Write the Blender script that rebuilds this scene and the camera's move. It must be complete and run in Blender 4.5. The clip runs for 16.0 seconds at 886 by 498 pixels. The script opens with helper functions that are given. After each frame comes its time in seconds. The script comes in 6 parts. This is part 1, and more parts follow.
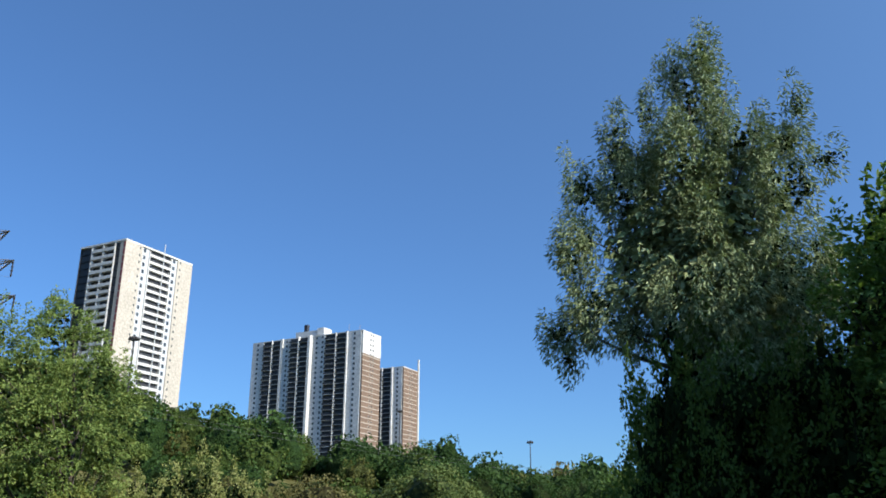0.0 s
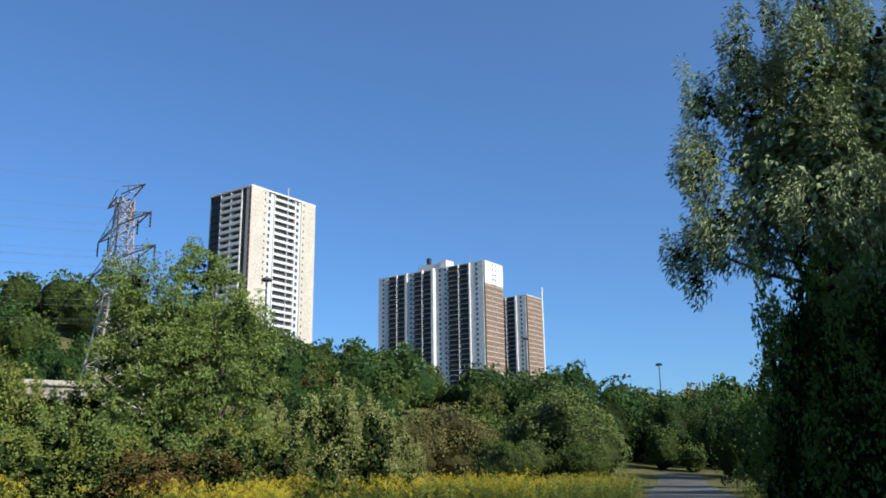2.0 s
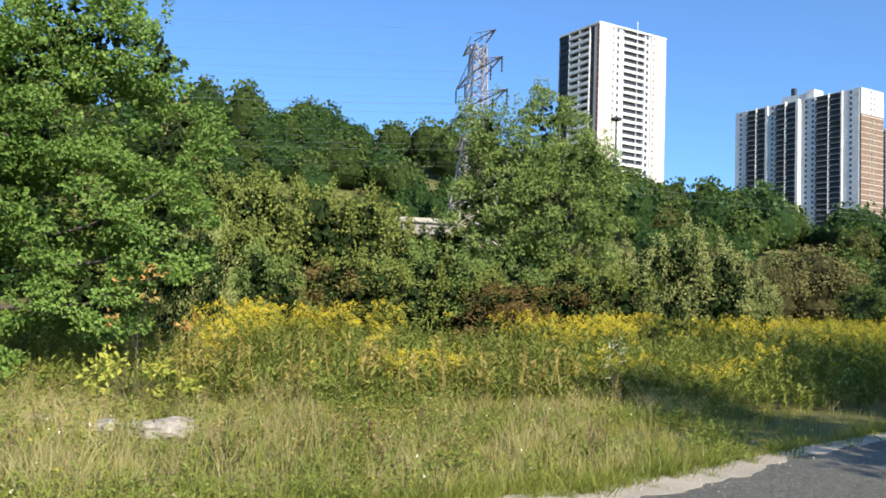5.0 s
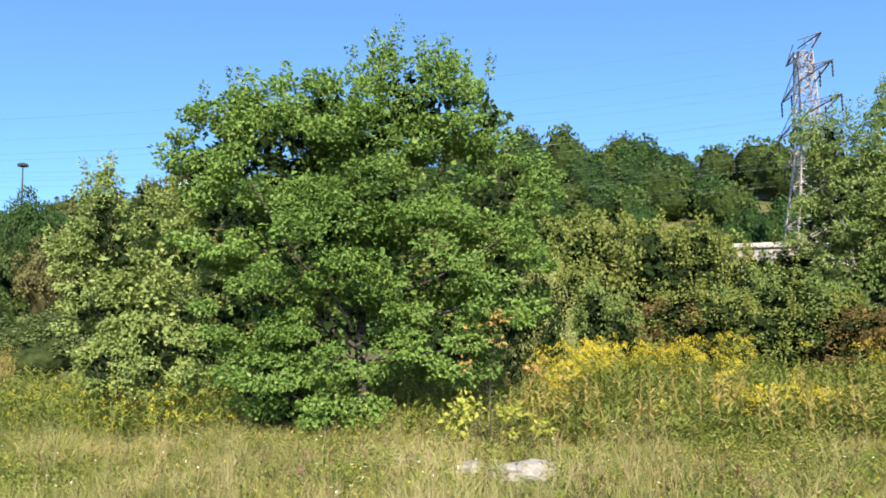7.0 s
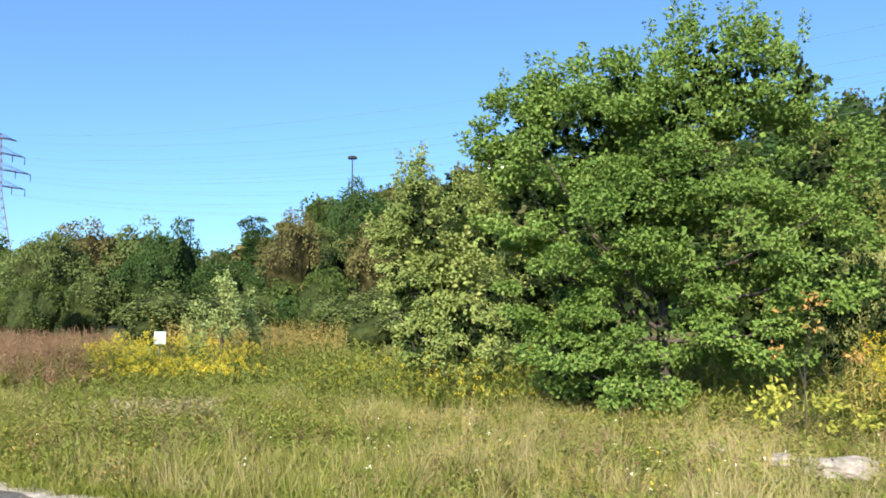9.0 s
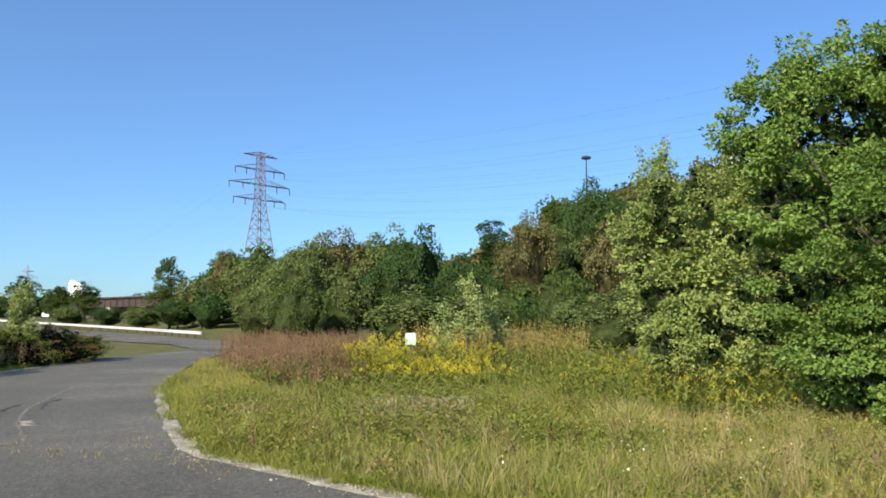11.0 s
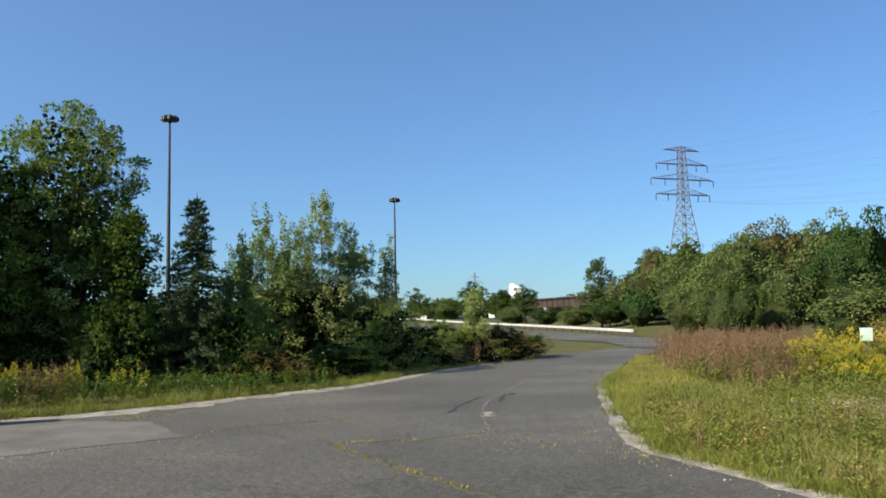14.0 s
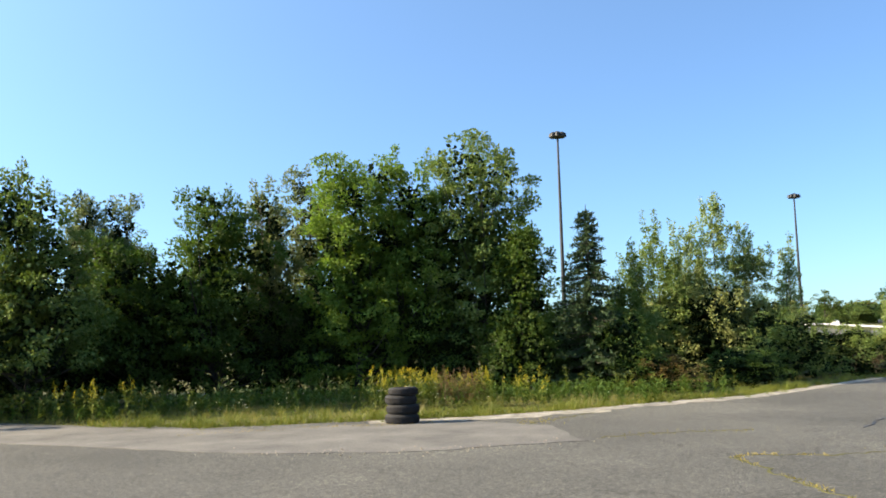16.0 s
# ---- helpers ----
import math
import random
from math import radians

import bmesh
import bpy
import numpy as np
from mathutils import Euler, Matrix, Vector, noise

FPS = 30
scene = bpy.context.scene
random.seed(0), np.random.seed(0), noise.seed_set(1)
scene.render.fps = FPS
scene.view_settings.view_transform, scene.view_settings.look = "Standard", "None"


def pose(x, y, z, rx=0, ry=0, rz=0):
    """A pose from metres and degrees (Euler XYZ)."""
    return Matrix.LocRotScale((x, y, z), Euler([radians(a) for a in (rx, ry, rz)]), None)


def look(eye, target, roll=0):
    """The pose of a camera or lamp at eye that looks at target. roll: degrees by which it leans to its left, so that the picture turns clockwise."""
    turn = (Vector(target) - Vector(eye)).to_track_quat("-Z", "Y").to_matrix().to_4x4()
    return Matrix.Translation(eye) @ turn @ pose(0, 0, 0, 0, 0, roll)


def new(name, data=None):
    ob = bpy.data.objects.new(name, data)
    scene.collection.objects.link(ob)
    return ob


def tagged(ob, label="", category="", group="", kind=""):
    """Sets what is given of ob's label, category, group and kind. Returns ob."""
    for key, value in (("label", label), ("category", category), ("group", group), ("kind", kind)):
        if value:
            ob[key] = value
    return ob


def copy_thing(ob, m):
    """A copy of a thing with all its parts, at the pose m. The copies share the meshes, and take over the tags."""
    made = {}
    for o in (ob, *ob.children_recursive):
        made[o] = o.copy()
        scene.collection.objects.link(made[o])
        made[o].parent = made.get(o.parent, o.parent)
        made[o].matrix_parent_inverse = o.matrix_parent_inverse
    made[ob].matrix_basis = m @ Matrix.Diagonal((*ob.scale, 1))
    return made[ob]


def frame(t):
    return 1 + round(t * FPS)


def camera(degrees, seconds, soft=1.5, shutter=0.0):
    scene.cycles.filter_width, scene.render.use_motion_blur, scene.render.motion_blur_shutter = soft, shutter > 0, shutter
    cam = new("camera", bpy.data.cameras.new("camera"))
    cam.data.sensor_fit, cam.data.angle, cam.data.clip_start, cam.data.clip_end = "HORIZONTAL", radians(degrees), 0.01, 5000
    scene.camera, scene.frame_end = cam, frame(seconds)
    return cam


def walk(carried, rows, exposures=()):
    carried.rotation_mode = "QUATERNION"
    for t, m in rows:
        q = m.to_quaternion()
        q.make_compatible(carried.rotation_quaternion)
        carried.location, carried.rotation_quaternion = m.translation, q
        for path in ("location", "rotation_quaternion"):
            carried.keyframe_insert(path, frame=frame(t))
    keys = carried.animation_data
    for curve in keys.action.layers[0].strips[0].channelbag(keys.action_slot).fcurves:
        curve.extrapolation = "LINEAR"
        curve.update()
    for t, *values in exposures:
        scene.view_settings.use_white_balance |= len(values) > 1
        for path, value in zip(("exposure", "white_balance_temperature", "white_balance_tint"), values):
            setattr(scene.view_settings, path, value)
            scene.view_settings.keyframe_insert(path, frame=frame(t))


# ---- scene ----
# ---- camera and its walk ----
cam = camera(54.33, 16.0, soft=1.75)
PATH = [
    (0.0, pose(0.001, 0.000, 1.6, 109.17, -0.24, 0.43)),
    (0.5, pose(0.001, 0.000, 1.6, 108.48, -0.23, 1.77)),
    (1.0, pose(0.001, 0.001, 1.6, 107.55, 0.07, 3.59)),
    (1.5, pose(0.002, 0.001, 1.6, 106.18, 0.29, 6.07)),
    (2.0, pose(0.003, 0.002, 1.6, 104.54, 0.71, 8.90)),
    (2.5, pose(0.005, 0.002, 1.6, 102.22, 0.21, 11.93)),
    (3.0, pose(0.008, 0.004, 1.6, 99.72, 0.07, 15.10)),
    (5.5, pose(0.141, 0.068, 1.6, 93.03, -1.61, 36.51)),
    (6.0, pose(0.051, 0.082, 1.6, 94.17, -1.00, 42.01)),
    (6.5, pose(-0.084, 0.094, 1.6, 95.03, -0.18, 47.78)),
    (7.0, pose(-0.116, 0.044, 1.6, 96.02, 1.04, 53.28)),
    (7.5, pose(-0.104, 0.067, 1.6, 96.14, 0.53, 60.17)),
    (8.0, pose(-0.082, 0.137, 1.6, 95.48, -0.16, 66.36)),
    (8.5, pose(-0.033, 0.166, 1.6, 95.26, -0.41, 69.60)),
    (9.0, pose(-0.037, 0.133, 1.6, 94.89, -0.14, 73.35)),
    (11.5, pose(0.003, -0.028, 1.6, 94.78, 0.08, 92.55)),
    (12.0, pose(-0.040, -0.042, 1.6, 94.34, 0.28, 96.03)),
    (12.5, pose(-0.101, -0.100, 1.6, 94.22, 0.24, 99.57)),
    (13.0, pose(-0.132, -0.164, 1.6, 95.05, 0.56, 103.89)),
    (13.5, pose(-0.059, -0.186, 1.6, 94.68, 1.39, 109.50)),
    (14.0, pose(0.065, -0.127, 1.6, 95.04, 1.00, 116.80)),
    (14.5, pose(0.076, -0.085, 1.6, 95.07, 0.35, 124.97)),
    (15.0, pose(0.079, 0.039, 1.6, 95.86, 0.74, 132.70)),
    (15.5, pose(0.136, 0.089, 1.6, 95.80, 1.38, 137.84)),
    (16.0, pose(0.148, 0.025, 1.6, 96.09, 1.48, 142.50)),
]
EXPO = [(0.0, 0.93, 6500, 10), (2.0, 0.88, 6550, 10), (3.0, 0.86, 6600, 10), (5.5, 1.47, 6800, 12), (9.0, 1.62, 6950, 14), (11.5, 1.16, 7300, 12), (12.5, 1.15, 7350, 12), (14.0, 1.05, 7400, 11), (15.0, 1.3, 7550, 11), (16.0, 1.74, 8000, 11)]
walk(cam, PATH, EXPO)

# ---- world and sun ----
SUN_AZ, SUN_EL = 237.0, 30.0
world = bpy.data.worlds.new("world")
scene.world = world
world.use_nodes = True
wn = world.node_tree.nodes
sky = wn.new("ShaderNodeTexSky")
sky.sky_type = "NISHITA"
sky.sun_disc = False
sky.sun_elevation = radians(SUN_EL)
sky.sun_rotation = radians(360 - SUN_AZ)
sky.air_density, sky.dust_density, sky.ozone_density = 1.0, 0.5, 4.0
deep = wn.new("ShaderNodeMix")
deep.data_type, deep.blend_type = "RGBA", "MULTIPLY"
deep.inputs[0].default_value = 1.0
deep.inputs[7].default_value = (0.45, 0.70, 0.97, 1)
world.node_tree.links.new(sky.outputs[0], deep.inputs[6])
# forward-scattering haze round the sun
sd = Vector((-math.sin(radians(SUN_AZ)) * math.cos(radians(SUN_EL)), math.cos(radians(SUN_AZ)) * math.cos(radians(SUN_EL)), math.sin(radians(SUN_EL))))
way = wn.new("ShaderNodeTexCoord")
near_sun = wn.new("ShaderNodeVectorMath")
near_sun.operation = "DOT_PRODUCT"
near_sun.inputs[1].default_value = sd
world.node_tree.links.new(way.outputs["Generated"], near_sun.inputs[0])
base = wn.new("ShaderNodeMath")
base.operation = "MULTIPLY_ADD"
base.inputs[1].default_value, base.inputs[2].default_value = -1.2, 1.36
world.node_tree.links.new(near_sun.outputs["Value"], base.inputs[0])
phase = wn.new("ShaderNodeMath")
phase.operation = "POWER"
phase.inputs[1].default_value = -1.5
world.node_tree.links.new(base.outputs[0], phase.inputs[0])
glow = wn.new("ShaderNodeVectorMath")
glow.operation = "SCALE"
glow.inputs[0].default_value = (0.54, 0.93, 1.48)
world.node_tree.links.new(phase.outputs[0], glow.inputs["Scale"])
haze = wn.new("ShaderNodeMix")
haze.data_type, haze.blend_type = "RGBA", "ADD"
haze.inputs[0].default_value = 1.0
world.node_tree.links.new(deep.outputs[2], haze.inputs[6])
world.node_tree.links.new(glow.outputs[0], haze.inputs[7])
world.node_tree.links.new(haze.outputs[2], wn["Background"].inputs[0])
wn["Background"].inputs[1].default_value = 0.075
sun_lamp = bpy.data.lights.new("sun", "SUN")
sun_lamp.energy, sun_lamp.angle, sun_lamp.color = 4.6, radians(0.5), (1.0, 0.91, 0.76)
sun = new("sun", sun_lamp)
sun.matrix_world = look(sd * 300, (0, 0, 0))

# ---- materials ----
def node_mat(name):
    m = bpy.data.materials.new(name)
    m.use_nodes = True
    nt = m.node_tree
    return m, nt, nt.nodes["Principled BSDF"], nt.nodes["Material Output"]


def ramp(nt, stops, fac):
    r = nt.nodes.new("ShaderNodeValToRGB")
    e = r.color_ramp.elements
    while len(e) < len(stops):
        e.new(0.5)
    for el, (p, c) in zip(e, stops):
        el.position, el.color = p, (*c, 1)
    nt.links.new(fac, r.inputs[0])
    return r.outputs[0]


def noise_fac(nt, scale, detail=4.0, rough=0.6, coord="Object"):
    tc = nt.nodes.new("ShaderNodeTexCoord")
    n = nt.nodes.new("ShaderNodeTexNoise")
    n.inputs["Scale"].default_value, n.inputs["Detail"].default_value, n.inputs["Roughness"].default_value = scale, detail, rough
    nt.links.new(tc.outputs[coord], n.inputs["Vector"])
    return n.outputs["Fac"]


def mix(nt, a, b, fac, kind="MIX"):
    m = nt.nodes.new("ShaderNodeMix")
    m.data_type, m.blend_type = "RGBA", kind
    for sock, v in ((m.inputs[6], a), (m.inputs[7], b), (m.inputs[0], fac)):
        if isinstance(v, bpy.types.NodeSocket):
            nt.links.new(v, sock)
        elif isinstance(v, (int, float)):
            sock.default_value = v
        else:
            sock.default_value = (*v, 1)
    return m.outputs[2]


def leaf_mat(name, stops, gloss=0.6, through_light=0.22, patch=0.35, gain=1.0):
    """Foliage: each leaf takes its own shade, larger patches drift a little; some light passes through."""
    m, nt, b, out = node_mat(name)
    stops = [(p, tuple(q * gain for q in c)) for p, c in stops]
    mean = np.mean([c for _, c in stops], axis=0)
    stops = [(p, tuple(mean + 0.48 * (np.array(c) - mean))) for p, c in stops]
    geo = nt.nodes.new("ShaderNodeNewGeometry")
    col = ramp(nt, stops, geo.outputs["Random Per Island"])
    big = ramp(nt, [(0.3, (0.7, 0.75, 0.6)), (0.7, (1.25, 1.2, 1.1))], noise_fac(nt, patch, 2))
    col = mix(nt, col, big, 1.0, "MULTIPLY")
    nt.links.new(col, b.inputs["Base Color"])
    b.inputs["Roughness"].default_value = gloss
    b.inputs["Specular IOR Level"].default_value = 0.14
    tr = nt.nodes.new("ShaderNodeBsdfTranslucent")
    bright = mix(nt, col, (1.25, 1.35, 0.7), 1.0, "MULTIPLY")
    nt.links.new(bright, tr.inputs["Color"])
    ms = nt.nodes.new("ShaderNodeMixShader")
    ms.inputs[0].default_value = through_light
    nt.links.new(b.outputs[0], ms.inputs[1])
    nt.links.new(tr.outputs[0], ms.inputs[2])
    nt.links.new(ms.outputs[0], out.inputs[0])
    return m


def solid_mat(name, c1, c2, scale, rough=0.8, metal=0.0, bump=0.0, fine=None, spec=0.5):
    """A surface that drifts between two colours, with a finer grain and a relief."""
    m, nt, b, out = node_mat(name)
    f = noise_fac(nt, scale, 6, 0.65)
    col = ramp(nt, [(0.3, c1), (0.7, c2)], f)
    if fine:
        g = noise_fac(nt, fine, 3, 0.7)
        col = mix(nt, col, ramp(nt, [(0.3, (0.72, 0.72, 0.72)), (0.7, (1.22, 1.22, 1.22))], g), 1.0, "MULTIPLY")
    nt.links.new(col, b.inputs["Base Color"])
    b.inputs["Roughness"].default_value, b.inputs["Metallic"].default_value = rough, metal
    b.inputs["Specular IOR Level"].default_value = spec
    if bump:
        bp = nt.nodes.new("ShaderNodeBump")
        bp.inputs["Strength"].default_value, bp.inputs["Distance"].default_value = bump, 0.02
        nt.links.new(noise_fac(nt, fine or scale * 8, 4, 0.7), bp.inputs["Height"])
        nt.links.new(bp.outputs[0], b.inputs["Normal"])
    return m


M = {}
M["maple"] = leaf_mat("maple_leaf", [(0.0, (0.036, 0.088, 0.017)), (0.45, (0.066, 0.138, 0.024)), (0.85, (0.113, 0.188, 0.04)), (1.0, (0.22, 0.26, 0.1))], gain=1.06, through_light=0.24)
M["maple_pale"] = leaf_mat("maple_pale_leaf", [(0.0, (0.07, 0.125, 0.035)), (0.5, (0.12, 0.18, 0.05)), (0.9, (0.19, 0.23, 0.06)), (1.0, (0.32, 0.31, 0.17))], gain=1.15)
M["olive"] = leaf_mat("silver_leaf", [(0.0, (0.042, 0.07, 0.03)), (0.5, (0.1, 0.135, 0.066)), (1.0, (0.25, 0.29, 0.19))], gloss=0.5, through_light=0.12, gain=1.3)
M["ash"] = leaf_mat("ash_leaf", [(0.0, (0.05, 0.09, 0.024)), (0.6, (0.1, 0.15, 0.04)), (1.0, (0.19, 0.22, 0.085))], gain=1.22)
M["shrub"] = leaf_mat("shrub_leaf", [(0.0, (0.055, 0.075, 0.018)), (0.6, (0.10, 0.125, 0.03)), (1.0, (0.17, 0.17, 0.05))], gain=1.3)
M["shrub_pale"] = leaf_mat("pale_shrub_leaf", [(0.0, (0.10, 0.13, 0.04)), (0.6, (0.16, 0.18, 0.06)), (1.0, (0.3, 0.3, 0.16))], gain=1.1)
M["brown"] = leaf_mat("rusty_leaf", [(0.0, (0.06, 0.045, 0.02)), (0.5, (0.11, 0.09, 0.03)), (1.0, (0.19, 0.11, 0.05))], gain=1.1)
M["wood_a"] = leaf_mat("hill_leaf_dark", [(0.0, (0.0144, 0.036, 0.0096)), (0.6, (0.0256, 0.056, 0.0144)), (1.0, (0.044, 0.076, 0.02))], patch=0.06, gain=1.15)
M["wood_b"] = leaf_mat("hill_leaf_green", [(0.0, (0.024, 0.044, 0.0096)), (0.6, (0.04, 0.068, 0.0144)), (1.0, (0.072, 0.096, 0.024))], patch=0.06, gain=1.15)
M["wood_c"] = leaf_mat("hill_leaf_olive", [(0.0, (0.036, 0.048, 0.0128)), (0.6, (0.064, 0.072, 0.02)), (1.0, (0.104, 0.096, 0.032))], patch=0.06, gain=1.15)
M["wood_d"] = leaf_mat("hill_leaf_brown", [(0.0, (0.052, 0.052, 0.02)), (0.6, (0.088, 0.083, 0.032)), (1.0, (0.135, 0.12, 0.05))], patch=0.06, gain=1.15)
# leaf kept dark for backlit and shaded growth: the shade is in the colour
M["backlit"] = leaf_mat("shade_dark_leaf", [(0.0, (0.03, 0.06, 0.014)), (0.6, (0.055, 0.10, 0.022)), (1.0, (0.10, 0.145, 0.04))], gain=1.15, through_light=0.3)
M["bush_far"] = leaf_mat("far_bush_leaf", [(0.0, (0.036, 0.055, 0.018)), (0.6, (0.062, 0.088, 0.028)), (1.0, (0.1, 0.12, 0.045))], gain=1.35)
M["grey_leaf"] = leaf_mat("grey_willow_leaf", [(0.0, (0.06, 0.08, 0.045)), (0.6, (0.11, 0.13, 0.075)), (1.0, (0.2, 0.21, 0.13))], gain=1.35, through_light=0.3)
M["lime_leaf"] = leaf_mat("lime_green_leaf", [(0.0, (0.045, 0.09, 0.016)), (0.6, (0.085, 0.14, 0.028)), (1.0, (0.15, 0.2, 0.05))], gain=1.4, through_light=0.35)
M["needle"] = leaf_mat("needle", [(0.0, (0.022, 0.045, 0.022)), (0.6, (0.035, 0.065, 0.03)), (1.0, (0.06, 0.09, 0.045))], through_light=0.08)
M["poplar"] = leaf_mat("poplar_leaf", [(0.0, (0.085, 0.135, 0.04)), (0.6, (0.15, 0.21, 0.065)), (1.0, (0.34, 0.36, 0.2))], gloss=0.5, gain=1.1)
M["grass"] = leaf_mat("grass_blade", [(0.0, (0.085, 0.11, 0.018)), (0.55, (0.155, 0.17, 0.03)), (0.85, (0.25, 0.225, 0.06)), (1.0, (0.36, 0.3, 0.12))], patch=0.5)
M["fresh"] = leaf_mat("fresh_grass_blade", [(0.0, (0.068, 0.102, 0.016)), (0.6, (0.125, 0.152, 0.028)), (1.0, (0.21, 0.2, 0.06))], patch=0.5)
M["straw"] = leaf_mat("straw_blade", [(0.0, (0.17, 0.145, 0.06)), (0.6, (0.27, 0.235, 0.12)), (1.0, (0.38, 0.34, 0.2))], patch=0.5)
M["rod_leaf"] = leaf_mat("goldenrod_leaf", [(0.0, (0.06, 0.085, 0.018)), (0.6, (0.11, 0.14, 0.03)), (1.0, (0.19, 0.19, 0.055))], gain=1.15)
M["rod_bloom"] = leaf_mat("goldenrod_bloom", [(0.0, (0.30, 0.22, 0.02)), (0.6, (0.45, 0.37, 0.028)), (1.0, (0.6, 0.52, 0.08))], through_light=0.25, gain=1.05)
M["dock"] = leaf_mat("dry_red_weed", [(0.0, (0.085, 0.05, 0.032)), (0.6, (0.165, 0.1, 0.066)), (1.0, (0.28, 0.195, 0.135))])
M["tan_weed"] = leaf_mat("tan_weed", [(0.0, (0.15, 0.12, 0.04)), (0.6, (0.25, 0.2, 0.07)), (1.0, (0.36, 0.28, 0.11))])
M["brown_stalk"] = leaf_mat("brown_dead_stalk", [(0.0, (0.07, 0.05, 0.03)), (0.6, (0.13, 0.095, 0.055)), (1.0, (0.2, 0.15, 0.09))])
M["dusty"] = leaf_mat("dusty_grey_weed", [(0.0, (0.11, 0.105, 0.06)), (0.6, (0.19, 0.18, 0.11)), (1.0, (0.36, 0.33, 0.23))], gain=1.25)
M["white_bloom"] = leaf_mat("white_bloom", [(0.0, (0.5, 0.5, 0.42)), (1.0, (0.75, 0.74, 0.66))])
M["yellow_leaf"] = leaf_mat("yellowing_leaf", [(0.0, (0.17, 0.2, 0.04)), (0.6, (0.28, 0.29, 0.06)), (1.0, (0.4, 0.36, 0.08))])
M["orange_leaf"] = leaf_mat("orange_leaf", [(0.0, (0.22, 0.16, 0.05)), (1.0, (0.45, 0.22, 0.09))])
M["bark"] = solid_mat("bark", (0.028, 0.022, 0.017), (0.07, 0.058, 0.047), 6, 0.9, bump=0.6, fine=40)
M["soil"] = solid_mat("meadow_soil", (0.05, 0.058, 0.018), (0.115, 0.105, 0.042), 0.5, 0.95, bump=0.6, fine=9, spec=0.1)
# near-black, so the shade inside crowns is painted into these leaves
M["core"] = solid_mat("inner_shade_leaf", (0.007, 0.014, 0.0045), (0.016, 0.028, 0.008), 0.4, 0.9, fine=3, spec=0.05)
M["concrete"] = solid_mat("worn_concrete", (0.17, 0.155, 0.125), (0.36, 0.335, 0.285), 0.9, 0.9, bump=0.5, fine=30)
M["steel"] = solid_mat("rusty_galvanised_steel", (0.20, 0.17, 0.15), (0.36, 0.32, 0.3), 0.7, 0.6, 0.3, fine=4)
M["steel_red"] = solid_mat("red_primed_steel", (0.085, 0.05, 0.045), (0.14, 0.1, 0.09), 0.7, 0.7, 0.1, fine=4)
M["dark_metal"] = solid_mat("dark_bronze_metal", (0.008, 0.008, 0.008), (0.016, 0.015, 0.015), 2, 0.6, 0.1)
M["wire"] = solid_mat("wire_alloy", (0.10, 0.105, 0.115), (0.15, 0.155, 0.165), 1, 0.5, 0.5)
M["white_paint"] = solid_mat("white_paint", (0.66, 0.66, 0.64), (0.82, 0.82, 0.8), 3, 0.6, fine=20)
M["galvanised"] = solid_mat("galvanised_rail", (0.42, 0.43, 0.43), (0.56, 0.56, 0.55), 0.6, 0.55, 0.2, fine=6)
M["rubber"] = solid_mat("old_rubber", (0.011, 0.011, 0.012), (0.03, 0.029, 0.028), 5, 0.85, bump=0.4, fine=60, spec=0.25)
M["tower_wall"] = solid_mat("cream_brick", (0.31, 0.285, 0.24), (0.39, 0.36, 0.31), 0.08, 0.85, fine=1.2)
M["tower_white"] = solid_mat("white_concrete", (0.42, 0.42, 0.41), (0.5, 0.5, 0.49), 0.1, 0.8, fine=1.0)
M["tower_grey"] = solid_mat("grey_concrete", (0.34, 0.36, 0.375), (0.44, 0.46, 0.475), 0.1, 0.8, fine=1.0)
M["tower_brown"] = solid_mat("brown_brick", (0.115, 0.075, 0.052), (0.15, 0.1, 0.07), 0.1, 0.9, fine=1.4)
M["tower_red"] = solid_mat("oxblood_panel", (0.16, 0.035, 0.035), (0.22, 0.06, 0.055), 0.1, 0.7, fine=1.2)
M["tower_dark"] = solid_mat("blue_black_panel", (0.012, 0.015, 0.021), (0.022, 0.026, 0.036), 0.2, 0.7, fine=1.2)
M["glass"] = solid_mat("dark_window_glass", (0.02, 0.025, 0.03), (0.05, 0.06, 0.07), 0.5, 0.1, spec=0.8)
M["rust"] = solid_mat("rusty_bridge_steel", (0.025, 0.016, 0.013), (0.045, 0.028, 0.022), 0.3, 0.8, 0.2, fine=2)
M["rock"] = solid_mat("pale_rock", (0.12, 0.108, 0.09), (0.27, 0.245, 0.212), 5, 0.9, bump=0.8, fine=14)
M["cloud"] = solid_mat("white_cloud", (0.85, 0.85, 0.85), (0.95, 0.95, 0.95), 0.01, 1.0, spec=0.0)
M["sign_white"] = solid_mat("weathered_white_board", (0.28, 0.36, 0.31), (0.34, 0.42, 0.37), 8, 0.5)
M["sign_green"] = solid_mat("faded_green_print", (0.28, 0.5, 0.36), (0.4, 0.62, 0.48), 6, 0.5)


